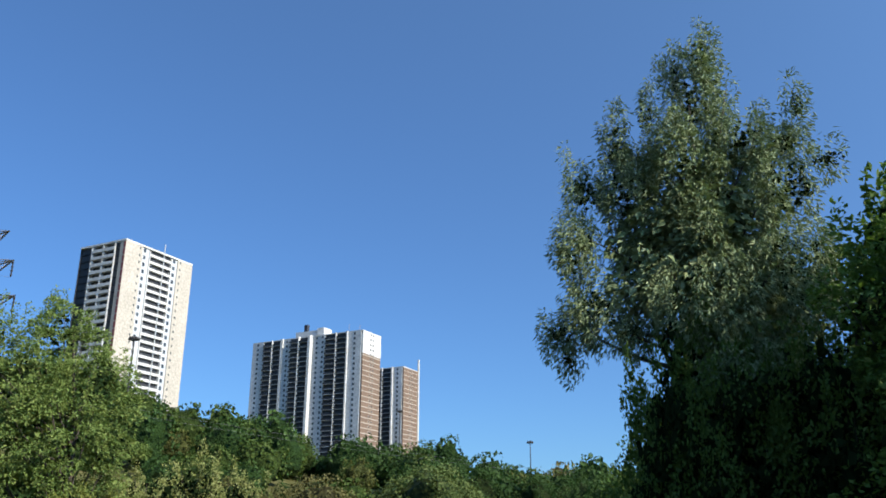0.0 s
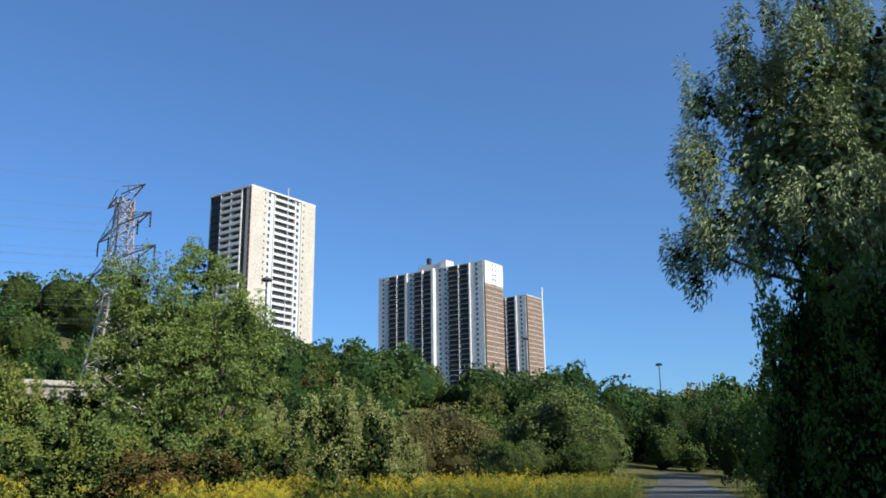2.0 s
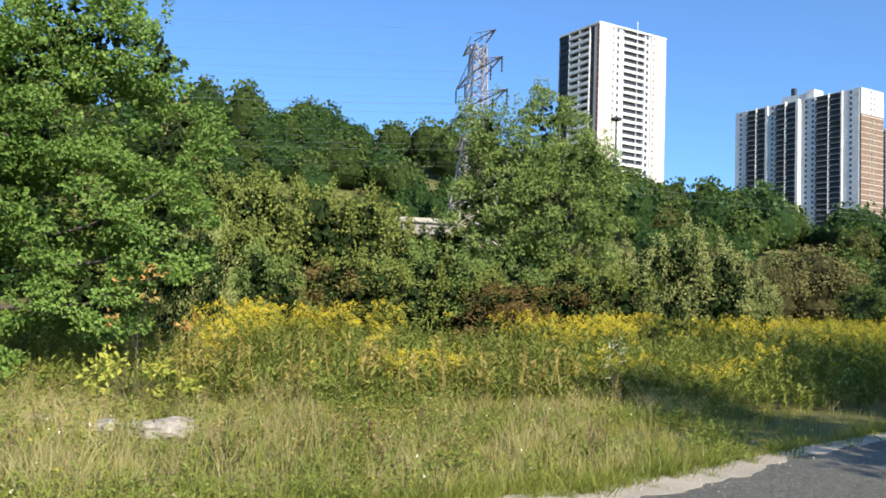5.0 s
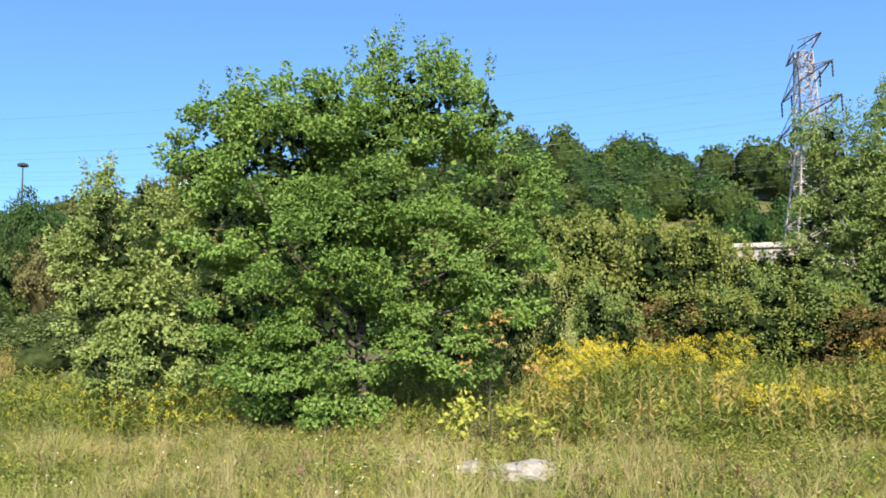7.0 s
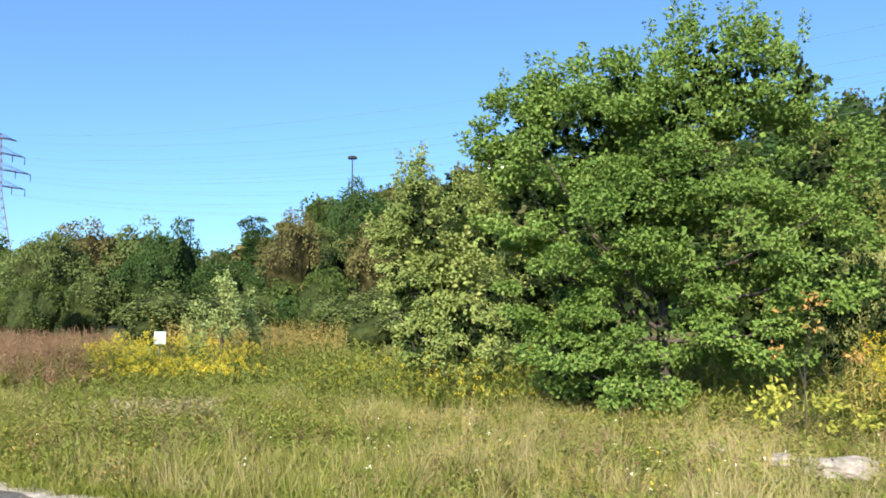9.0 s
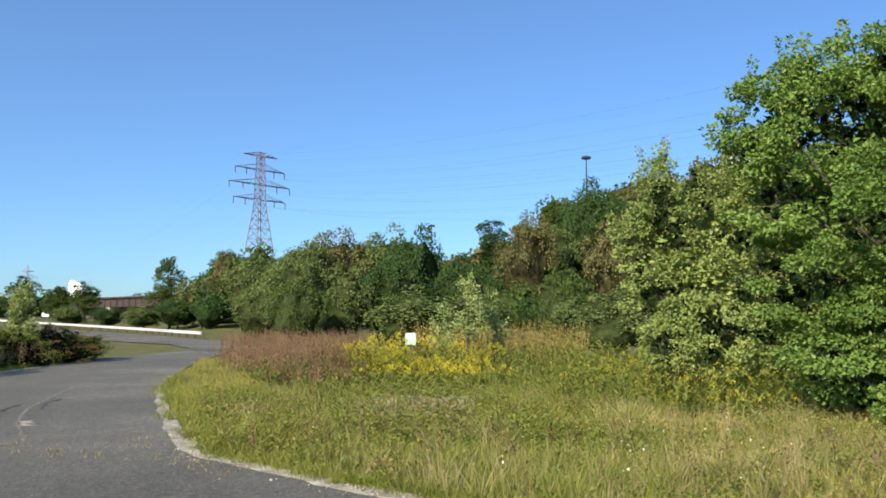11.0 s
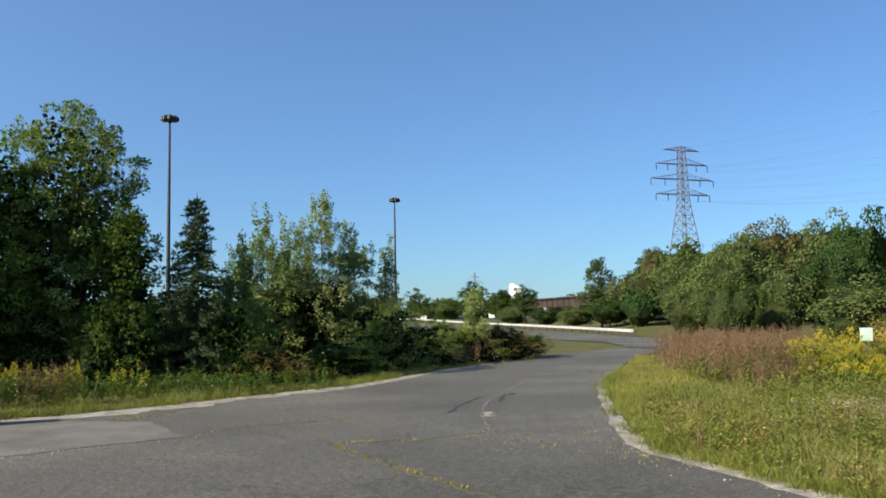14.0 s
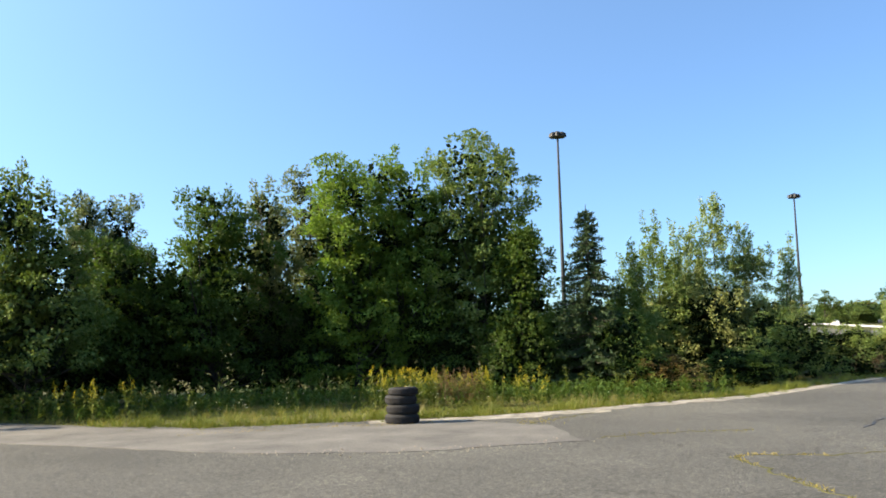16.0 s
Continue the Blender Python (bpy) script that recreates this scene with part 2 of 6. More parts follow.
def asphalt_mat():
    m, nt, b, out = node_mat("worn_asphalt")
    big = ramp(nt, [(0.3, (0.035, 0.0345, 0.029)), (0.5, (0.058, 0.0565, 0.048)), (0.7, (0.098, 0.0945, 0.081))], noise_fac(nt, 0.16, 5, 0.6))
    grit = ramp(nt, [(0.38, (0.55, 0.55, 0.55)), (0.5, (0.95, 0.95, 0.95)), (0.57, (1.25, 1.24, 1.2)), (0.66, (2.1, 2.05, 1.95))], noise_fac(nt, 20, 3, 0.9))
    fine = ramp(nt, [(0.36, (0.5, 0.5, 0.5)), (0.5, (0.95, 0.95, 0.95)), (0.64, (2.0, 1.95, 1.85))], noise_fac(nt, 60, 2, 0.7))
    col = mix(nt, mix(nt, big, grit, 1.0, "MULTIPLY"), fine, 1.0, "MULTIPLY")
    # weathered cracks
    tc = nt.nodes.new("ShaderNodeTexCoord")
    v = nt.nodes.new("ShaderNodeTexVoronoi")
    v.feature = "DISTANCE_TO_EDGE"
    v.inputs["Scale"].default_value = 0.3
    w = nt.nodes.new("ShaderNodeTexNoise")
    w.inputs["Scale"].default_value = 1.3
    w.inputs["Detail"].default_value = 5
    nt.links.new(tc.outputs["Object"], w.inputs["Vector"])
    add = mix(nt, tc.outputs["Object"], w.outputs["Color"], 0.45, "ADD")
    nt.links.new(add, v.inputs["Vector"])
    crack = ramp(nt, [(0.0, (0.45, 0.44, 0.4)), (0.0015, (0.6, 0.58, 0.5)), (0.003, (1, 1, 1))], v.outputs["Distance"])
    col = mix(nt, col, crack, 0.8, "MULTIPLY")
    nt.links.new(col, b.inputs["Base Color"])
    b.inputs["Roughness"].default_value = 0.9
    bp = nt.nodes.new("ShaderNodeBump")
    bp.inputs["Strength"].default_value, bp.inputs["Distance"].default_value = 0.7, 0.01
    nt.links.new(noise_fac(nt, 40, 3, 0.8), bp.inputs["Height"])
    nt.links.new(bp.outputs[0], b.inputs["Normal"])
    return m


M["asphalt"] = asphalt_mat()


def canopy_mat(name, dark, light, fine=1.1, relief=0.9):
    """Far tree crowns: leafy mottling and a deep relief at the scale of leaf sprays."""
    m, nt, b, out = node_mat(name)
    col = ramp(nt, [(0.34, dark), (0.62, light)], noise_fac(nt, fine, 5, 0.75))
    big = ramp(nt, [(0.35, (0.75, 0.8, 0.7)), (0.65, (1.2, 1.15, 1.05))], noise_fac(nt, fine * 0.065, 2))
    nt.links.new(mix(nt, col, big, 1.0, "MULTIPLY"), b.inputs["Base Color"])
    b.inputs["Roughness"].default_value = 0.8
    b.inputs["Specular IOR Level"].default_value = 0.08
    bp = nt.nodes.new("ShaderNodeBump")
    bp.inputs["Strength"].default_value, bp.inputs["Distance"].default_value = 1.0, relief
    nt.links.new(noise_fac(nt, fine * 1.4, 4, 0.7), bp.inputs["Height"])
    nt.links.new(bp.outputs[0], b.inputs["Normal"])
    return m


# crown bodies darker than their leaves: shade between the sprays put into colour
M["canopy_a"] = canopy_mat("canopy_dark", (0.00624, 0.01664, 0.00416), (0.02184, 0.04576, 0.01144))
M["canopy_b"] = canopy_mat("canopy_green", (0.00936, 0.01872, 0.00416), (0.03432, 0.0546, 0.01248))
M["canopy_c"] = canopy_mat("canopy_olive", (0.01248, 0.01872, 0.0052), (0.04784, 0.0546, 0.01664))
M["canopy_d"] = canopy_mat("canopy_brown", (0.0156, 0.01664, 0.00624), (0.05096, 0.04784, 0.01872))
M["old_pave"] = solid_mat("worn_pale_paving", (0.066, 0.062, 0.054), (0.145, 0.135, 0.117), 0.9, 0.9, bump=0.5, fine=26)
M["edge"] = solid_mat("crumbling_concrete_edge", (0.09, 0.08, 0.062), (0.36, 0.33, 0.27), 3.2, 0.95, bump=0.8, fine=22)
M["sand"] = solid_mat("sandy_gravel", (0.21, 0.18, 0.14), (0.33, 0.29, 0.23), 1.4, 0.95, bump=0.6, fine=34)
M["car_white"] = solid_mat("white_car_paint", (0.75, 0.75, 0.75), (0.82, 0.82, 0.82), 1, 0.25)
M["car_dark"] = solid_mat("dark_car_paint", (0.03, 0.035, 0.05), (0.05, 0.055, 0.07), 1, 0.25)
M["herb"] = leaf_mat("herb_leaf", [(0.0, (0.07, 0.10, 0.02)), (0.6, (0.12, 0.155, 0.03)), (1.0, (0.2, 0.22, 0.06))])
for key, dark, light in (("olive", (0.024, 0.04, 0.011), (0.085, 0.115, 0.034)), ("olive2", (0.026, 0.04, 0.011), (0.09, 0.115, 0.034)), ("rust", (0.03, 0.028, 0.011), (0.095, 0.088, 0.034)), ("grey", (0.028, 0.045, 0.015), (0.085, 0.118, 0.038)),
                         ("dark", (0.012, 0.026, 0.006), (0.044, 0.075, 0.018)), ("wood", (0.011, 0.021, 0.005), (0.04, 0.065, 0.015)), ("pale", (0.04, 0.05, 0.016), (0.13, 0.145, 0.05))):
    # body colours cut down to paint the shade behind a bush's leaves
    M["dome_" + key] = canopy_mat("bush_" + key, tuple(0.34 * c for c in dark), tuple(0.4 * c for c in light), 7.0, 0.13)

# ---- mesh tools ----
def rng_of(seed):
    return np.random.default_rng(seed)


def polar(az, d, z=0.0):
    a = radians(az)
    return (-math.sin(a) * d, math.cos(a) * d, z)


def np_mesh(name, verts, faces, mats, index=None, smooth=False):
    """A mesh from arrays: all faces with the same number of corners, or a list of such arrays."""
    me = bpy.data.meshes.new(name)
    verts = np.asarray(verts, dtype=np.float32)
    groups = faces if isinstance(faces, list) else [faces]
    groups = [np.asarray(g, dtype=np.int32) for g in groups if len(g)]
    loops = np.concatenate([g.ravel() for g in groups])
    starts, at = [], 0
    for g in groups:
        starts.append(at + np.arange(len(g)) * g.shape[1])
        at += g.size
    starts = np.concatenate(starts).astype(np.int32)
    me.vertices.add(len(verts))
    me.vertices.foreach_set("co", verts.ravel())
    me.loops.add(len(loops))
    me.loops.foreach_set("vertex_index", loops)
    me.polygons.add(len(starts))
    me.polygons.foreach_set("loop_start", starts)
    for m in mats:
        me.materials.append(m)
    if index is not None:
        me.polygons.foreach_set("material_index", np.asarray(index, dtype=np.int32))
    me.update(calc_edges=True)
    me.polygons.foreach_set("use_smooth", np.full(len(starts), smooth))
    return me


def part(name, bm, material, parent, label=""):
    """Links a bmesh (or a finished mesh) as one mesh object under a thing or a part."""
    if isinstance(bm, bpy.types.Mesh):
        me = bm
    else:
        me = bpy.data.meshes.new(name)
        bm.to_mesh(me)
        bm.free()
        me.materials.append(material)
    ob = new(name, me)
    ob.parent = parent
    if label:
        tagged(ob, label)
    return ob


def thing(name, loc, label, category, group="", kind="", rz=0.0):
    ob = new(name)
    ob.empty_display_size = 0.3
    ob.location = loc
    ob.rotation_euler = (0, 0, radians(rz))
    return tagged(ob, label, category, group, kind)


def unit(v):
    return v / np.maximum(np.linalg.norm(v, axis=-1, keepdims=True), 1e-9)


def leaf_arrays(P, D, N, L, W, fold=0.25, belly=0.45):
    """Folded pointed leaves: base, two sides and tip; two triangles each."""
    D = unit(D)
    S = unit(np.cross(D, N))
    N = np.cross(S, D)
    L, W = np.asarray(L)[:, None], np.asarray(W)[:, None]
    mid = P + D * L * belly
    lift = N * W * fold
    V = np.stack([P, mid + S * W * 0.5 + lift, P + D * L, mid - S * W * 0.5 + lift], axis=1)
    n = len(P)
    b = np.arange(n)[:, None] * 4
    F = np.concatenate([b + np.array([[0, 2, 1]]), b + np.array([[0, 3, 2]])], axis=0)
    return V.reshape(-1, 3), F


def tube_arrays(points, radii, sides=5):
    """A tapered tube along points."""
    pts = np.asarray(points, dtype=float)
    V, F = [], []
    for i, (p, r) in enumerate(zip(pts, radii)):
        d = pts[min(i + 1, len(pts) - 1)] - pts[max(i - 1, 0)]
        d = d / max(np.linalg.norm(d), 1e-9)
        a = np.cross(d, (0.3, 0.9, 0.1))
        a /= max(np.linalg.norm(a), 1e-9)
        c = np.cross(d, a)
        for k in range(sides):
            t = 2 * math.pi * k / sides
            V.append(p + r * (a * math.cos(t) + c * math.sin(t)))
    for i in range(len(pts) - 1):
        for k in range(sides):
            F.append((i * sides + k, i * sides + (k + 1) % sides, (i + 1) * sides + (k + 1) % sides, (i + 1) * sides + k))
    return np.array(V), np.array(F)


def join(pairs):
    V, F, at = [], [], 0
    for v, f in pairs:
        V.append(v)
        F.append(np.asarray(f) + at)
        at += len(v)
    return np.concatenate(V), np.concatenate(F)


def sphere_dirs(rng, n):
    return unit(rng.normal(size=(n, 3)))


def clump_centres(rng, lobes, n, zmin, rho=(0.5, 1.0)):
    lobes = np.asarray(lobes, dtype=float)
    w = (lobes[:, 3] * lobes[:, 4] * lobes[:, 5]) ** (2 / 3)
    out = []
    while len(out) < n:
        l = lobes[rng.choice(len(lobes), p=w / w.sum())]
        p = l[:3] + sphere_dirs(rng, 1)[0] * l[3:] * (rho[0] + (rho[1] - rho[0]) * rng.random() ** 0.6)
        if p[2] < zmin:
            continue
        buried = (np.linalg.norm((p - lobes[:, :3]) / lobes[:, 3:], axis=1) < 0.55).any()
        if buried and rng.random() < 0.88:
            continue
        out.append(p)
    return np.array(out)


def foliage(rng, centres, radius, per, leaf, aspect, flat=0.55, droop=0.1, up=0.7, middle=None):
    """Leaves on the outer shell of every clump, facing out and up."""
    n = len(centres) * per
    c = np.repeat(centres, per, axis=0)
    v = sphere_dirs(rng, n)
    r = radius * rng.uniform(0.7, 1.3, len(centres)).repeat(per) * (0.45 + 0.6 * rng.random(n) ** 0.5)
    P = c + v * r[:, None] * np.array([1, 1, flat])
    mid = np.asarray(middle if middle is not None else centres.mean(axis=0))
    away = unit((P - mid) * np.array([1, 1, 0.4]))
    N = unit(v * 0.6 + away * 0.4 + np.array([0, 0, up]) + rng.normal(size=(n, 3)) * 0.55)
    D = unit(away * 0.6 + v * 0.5 + rng.normal(size=(n, 3)) * 0.6 - np.array([0, 0, droop]))
    L = leaf * rng.uniform(0.65, 1.3, n)
    return leaf_arrays(P, D, N, L, L * aspect)


def limb_arrays(rng, height, trunk_r, centres, count, lean=(0, 0), rise=(0.35, 0.75)):
    top = np.array([lean[0], lean[1], height])
    bend = rng.normal(size=3) * np.array([0.12, 0.12, 0.0]) * height * 0.3
    line = [np.array([0, 0, -0.1]), top * 0.3 + bend, top * 0.65 + bend * 0.6, top]
    tubes = [tube_arrays(line, [trunk_r, trunk_r * 0.8, trunk_r * 0.5, trunk_r * 0.12], 7)]
    for i in rng.choice(len(centres), min(count, len(centres)), replace=False):
        c = centres[i]
        s = np.clip((c[2] / height) * rng.uniform(*rise), 0.05, 0.92)
        k = s * 3
        j = min(int(k), 2)
        start = line[j] + (line[j + 1] - line[j]) * (k - j)
        middle = (start + c) / 2 + np.array([0, 0, -0.06 * np.linalg.norm(c - start)]) + rng.normal(size=3) * 0.05
        r = trunk_r * (0.42 - 0.25 * s)
        tubes.append(tube_arrays([start, middle, c], [r, r * 0.6, r * 0.15], 4))
    return join(tubes)


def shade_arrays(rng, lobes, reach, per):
    """Near-black inner foliage, crown shade put into colour: large loose leaves deep inside every lobe."""
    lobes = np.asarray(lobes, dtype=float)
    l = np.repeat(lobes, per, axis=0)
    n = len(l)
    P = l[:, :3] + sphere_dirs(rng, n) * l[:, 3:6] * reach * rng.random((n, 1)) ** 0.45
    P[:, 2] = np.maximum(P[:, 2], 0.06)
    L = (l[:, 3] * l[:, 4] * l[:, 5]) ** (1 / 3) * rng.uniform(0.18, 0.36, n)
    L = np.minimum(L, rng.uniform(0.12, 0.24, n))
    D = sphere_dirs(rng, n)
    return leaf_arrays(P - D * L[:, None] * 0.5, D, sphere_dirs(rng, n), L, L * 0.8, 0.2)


def broadleaf(name, loc, label, category, lobes, mat, seed, clumps=90, radius=0.5, per=300, leaf=0.1, aspect=0.7, zmin=0.3,
              flat=0.55, droop=0.1, up=0.7, height=None, trunk_r=0.12, limbs=60, shoots=0, shoot_len=0.6, group="", rz=0.0, rho=(0.5, 1.0), kind="", bark="bark", inner=14, body=0.0, rise=(0.35, 0.75)):
    """A tree or shrub: tapered trunk, limbs to the clumps, and a crown of separate leaves."""
    rng = rng_of(seed)
    top = thing(name, loc, label, category, group, kind, rz)
    C = clump_centres(rng, lobes, clumps, zmin, rho)
    zmax = C[:, 2].max()
    h = height or zmax * 0.92
    v, f = limb_arrays(rng, h, trunk_r, C, limbs, rise=rise)
    part("trunk", np_mesh("trunk", v, f, [M[bark]], smooth=True), None, top)
    mid = C.mean(axis=0)
    sets = [foliage(rng, C, radius, per, leaf, aspect, flat, droop, up, mid)]
    if inner:
        inside = mid + (C - mid) * rng.uniform(0.2, 0.65, (len(C), 1))
        sets.append(foliage(rng, inside, radius * 1.3, inner, leaf * 1.9, max(aspect, 0.6), 0.9, droop, up, mid))
    if shoots:
        order = np.argsort(-C[:, 2])[: max(shoots, len(C) // 3)]
        for i in rng.choice(order, shoots):
            base = C[i] + np.array([0, 0, radius * flat * 0.6]) + rng.normal(size=3) * np.array([radius, radius, 0]) * 0.5
            k = rng.integers(3, 6)
            tip = base + np.array([rng.normal() * 0.12, rng.normal() * 0.12, 1.0]) * shoot_len * rng.uniform(0.5, 1.2)
            pts = base + (tip - base) * np.linspace(0, 1, k * 3)[:, None]
            sets.append(foliage(rng, pts, leaf * 1.1, 6, leaf * 0.95, aspect, 1.0, droop, up, base))
    v, f = join(sets)
    index = None
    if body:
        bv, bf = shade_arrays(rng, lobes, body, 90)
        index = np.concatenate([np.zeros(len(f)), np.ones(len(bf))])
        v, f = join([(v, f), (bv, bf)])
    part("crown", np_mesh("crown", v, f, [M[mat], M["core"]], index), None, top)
    return top


def crown_lobes(seed, w, h, low=0.18, taper=0.6, count=9):
    """Uneven lobes that fill a crown of that width and height."""
    rng = rng_of(seed)
    out = []
    for i in range(count):
        t = (i + 0.5) / count
        z = h * (low + (0.86 - low) * t)
        reach = w * 0.5 * (1 - taper * max(0, t - 0.35) / 0.65)
        a = i * 2.4 + rng.uniform(-0.5, 0.5)
        r = reach * rng.uniform(0.42, 0.62)
        off = (reach - r) * rng.uniform(0.5, 1.0)
        out.append((math.cos(a) * off, math.sin(a) * off, z, r, r, max(r * rng.uniform(0.7, 1.0), h * 0.1)))
    return out


def box_bm(size, at=(0, 0, 0), bevel=0.0):
    bm = bmesh.new()
    bmesh.ops.create_cube(bm, size=1)
    bmesh.ops.scale(bm, vec=size, verts=bm.verts)
    bmesh.ops.translate(bm, vec=at, verts=bm.verts)
    if bevel:
        bmesh.ops.bevel(bm, geom=bm.edges, offset=bevel, segments=2, affect="EDGES")
    return bm


def smooth01(t):
    t = np.clip(t, 0, 1)
    return t * t * (3 - 2 * t)

# ---- land ----
SKY_AZ = [-60, -30, -12, -5, 3, 8, 13, 17, 25, 33, 38, 43, 50, 60, 70, 78, 82, 86, 90, 96, 103, 107, 125, 180]
SKY_EL = [2.0, 3.4, 4.2, 4.9, 6.3, 7.0, 8.0, 8.7, 11.0, 12.3, 12.2, 13.3, 13.2, 12.3, 10.6, 9.2, 7.6, 5.2, 3.6, 4.6, 4.6, 1.0, 0.8, 0.8]


def land_z(x, y):
    """Height of the ground: level by the road, a wooded hillside beyond, a ramp that climbs westwards."""
    x, y = np.asarray(x, dtype=float), np.asarray(y, dtype=float)
    r = np.hypot(x, y)
    az = np.degrees(np.arctan2(-x, y))
    az = np.where(az < -90, az + 360, az)
    el = np.interp(az, SKY_AZ, SKY_EL)
    h = np.maximum(190 * np.tan(np.radians(el)) + 1.6 - 9.5, 0)
    near = np.interp(az, [-14, 4, 11, 86, 98], [90, 90, 62, 62, 100])
    z = h * smooth01((r - near) / (202 - np.minimum(near, 92))) + np.maximum(r - 200, 0) * 0.012 * (h > 6) * smooth01((1200 - r) / 600)
    ramp_up = np.interp(r, [88, 116, 143, 172, 205, 270], [0, 0.3, 0.8, 1.45, 2.5, 3.4]) * smooth01((az - 100) / 4) * (az < 200)
    bump = 0.05 * np.sin(x * 0.9 + 1.3) * np.sin(y * 0.7) * smooth01((r - 60) / 20) * (az < 95)
    return z + ramp_up + bump


def ground_mesh():
    radii = np.concatenate([np.linspace(0.4, 24, 40), np.geomspace(25, 4600, 90)])
    n_az = 240
    a = np.linspace(0, 2 * np.pi, n_az, endpoint=False)
    X, Y = -np.sin(a)[None, :] * radii[:, None], np.cos(a)[None, :] * radii[:, None]
    Z = land_z(X, Y)
    V = np.concatenate([np.stack([X, Y, Z], -1).reshape(-1, 3), [[0, 0, float(land_z(0, 0))]]])
    i, j = np.meshgrid(np.arange(len(radii) - 1), np.arange(n_az), indexing="ij")
    j2 = (j + 1) % n_az
    Q = np.stack([i * n_az + j, (i + 1) * n_az + j, (i + 1) * n_az + j2, i * n_az + j2], -1).reshape(-1, 4)
    k = np.arange(n_az)
    T = np.stack([np.full(n_az, len(V) - 1), k, (k + 1) % n_az], -1)
    return np_mesh("ground", V, [Q, T], [M["soil"]], smooth=True)


tagged(new("ground", ground_mesh()), "rough meadow ground rising to a wooded hillside", "ground", kind="structure")

# edges of the asphalt, as seen from the standing place
ISLAND = [(-52, -11.3), (-38, -9.9), (-26.5, -7.7), (-21.7, -6.5), (-17.8, -5.3), (-12.7, -3.5), (-10.7, -2.6), (-9.3, -1.3), (-8.5, -0.5),
          (-7.8, 0.2), (-6.6, 1.8), (-5.2, 3.8), (-3.7, 5.9), (-3.1, 6.7), (-2.7, 7.5), (-2.4, 8.5), (-1.7, 11.2), (-0.7, 14.7), (0.8, 24.6), (2.2, 36.5), (4.3, 62)]
NORTH_RIGHT = [(9.6, 62), (7.6, 43), (5.9, 31), (5.0, 20), (4.9, 12), (5.5, 4), (6.0, -8), (6.0, -30)]
VERGE = [(-1.5, -30), (-3.5, -22.5), (-5.2, -18.6), (-6.6, -16.4), (-9.4, -15.0), (-11.3, -14.0), (-13.7, -13.5), (-16.8, -13.3), (-19.7, -12.9), (-23.2, -13.4),
         (-27.5, -14), (-32.2, -14.3), (-39, -15.2), (-44, -14.6), (-52, -14.2)]


def wavy(line, step, amp, seed):
    """The line cut into short steps with a ragged edge."""
    rng = rng_of(seed)
    out = []
    for (x0, y0), (x1, y1) in zip(line, line[1:]):
        d = math.hypot(x1 - x0, y1 - y0)
        k = max(1, int(d / step))
        for i in range(k):
            t = i / k
            n = rng.normal() * amp
            out.append((x0 + (x1 - x0) * t - (y1 - y0) / d * n, y0 + (y1 - y0) * t + (x1 - x0) / d * n))
    return out + [line[-1]]


ROAD = wavy(ISLAND, 0.5, 0.018, 1) + wavy(NORTH_RIGHT, 0.8, 0.05, 2) + wavy(VERGE, 0.5, 0.06, 3)
ROAD_NP = np.array(ROAD)


def on_road(x, y, grow=0.0):
    """Which points lie on the asphalt."""
    px, py = ROAD_NP[:, 0], ROAD_NP[:, 1]
    qx, qy = np.roll(px, -1), np.roll(py, -1)
    inside = np.zeros(len(x), dtype=bool)
    for a, b, c, d in zip(px, py, qx, qy):
        if b != d:
            inside ^= ((b > y) != (d > y)) & (x < (c - a) * (y - b) / (d - b) + a)
    return inside


def slab(name, outline, z, thick, mat, label, category, kind="structure"):
    bm = bmesh.new()
    vs = [bm.verts.new((x, y, z)) for x, y in outline]
    es = [bm.edges.new((vs[i], vs[(i + 1) % len(vs)])) for i in range(len(vs))]
    bmesh.ops.triangle_fill(bm, edges=es, use_beauty=True, normal=(0, 0, 1))
    r = bmesh.ops.extrude_edge_only(bm, edges=[e for e in bm.edges if e.is_boundary])
    for v in r["geom"]:
        if isinstance(v, bmesh.types.BMVert):
            v.co.z -= thick
    bmesh.ops.recalc_face_normals(bm, faces=bm.faces)
    me = bpy.data.meshes.new(name)
    bm.to_mesh(me)
    bm.free()
    me.materials.append(mat)
    return tagged(new(name, me), label, category, kind=kind)


slab("road", ROAD, 0.03, 0.12, M["asphalt"], "worn grey cracked asphalt of a road junction", "road")


def ribbon(name, left, right, lift, mat, label, category):
    """A strip of road laid over the land between two edges."""
    L, R = np.array(left, dtype=float), np.array(right, dtype=float)
    t = np.linspace(0, 1, 60)
    s = np.linspace(0, 1, len(L))
    L = np.stack([np.interp(t, s, L[:, 0]), np.interp(t, s, L[:, 1])], -1)
    R = np.stack([np.interp(t, s, R[:, 0]), np.interp(t, s, R[:, 1])], -1)
    rows = []
    for w in np.linspace(0, 1, 5):
        p = L + (R - L) * w
        rows.append(np.column_stack([p, land_z(p[:, 0], p[:, 1]) + lift]))
    V = np.stack(rows, 1).reshape(-1, 3)
    i, j = np.meshgrid(np.arange(59), np.arange(4), indexing="ij")
    Q = np.stack([i * 5 + j, (i + 1) * 5 + j, (i + 1) * 5 + j + 1, i * 5 + j + 1], -1).reshape(-1, 4)
    return tagged(new(name, np_mesh(name, V, Q, [mat], smooth=True)), label, category, kind="structure")


def at2(az, d):
    return polar(az, d)[:2]


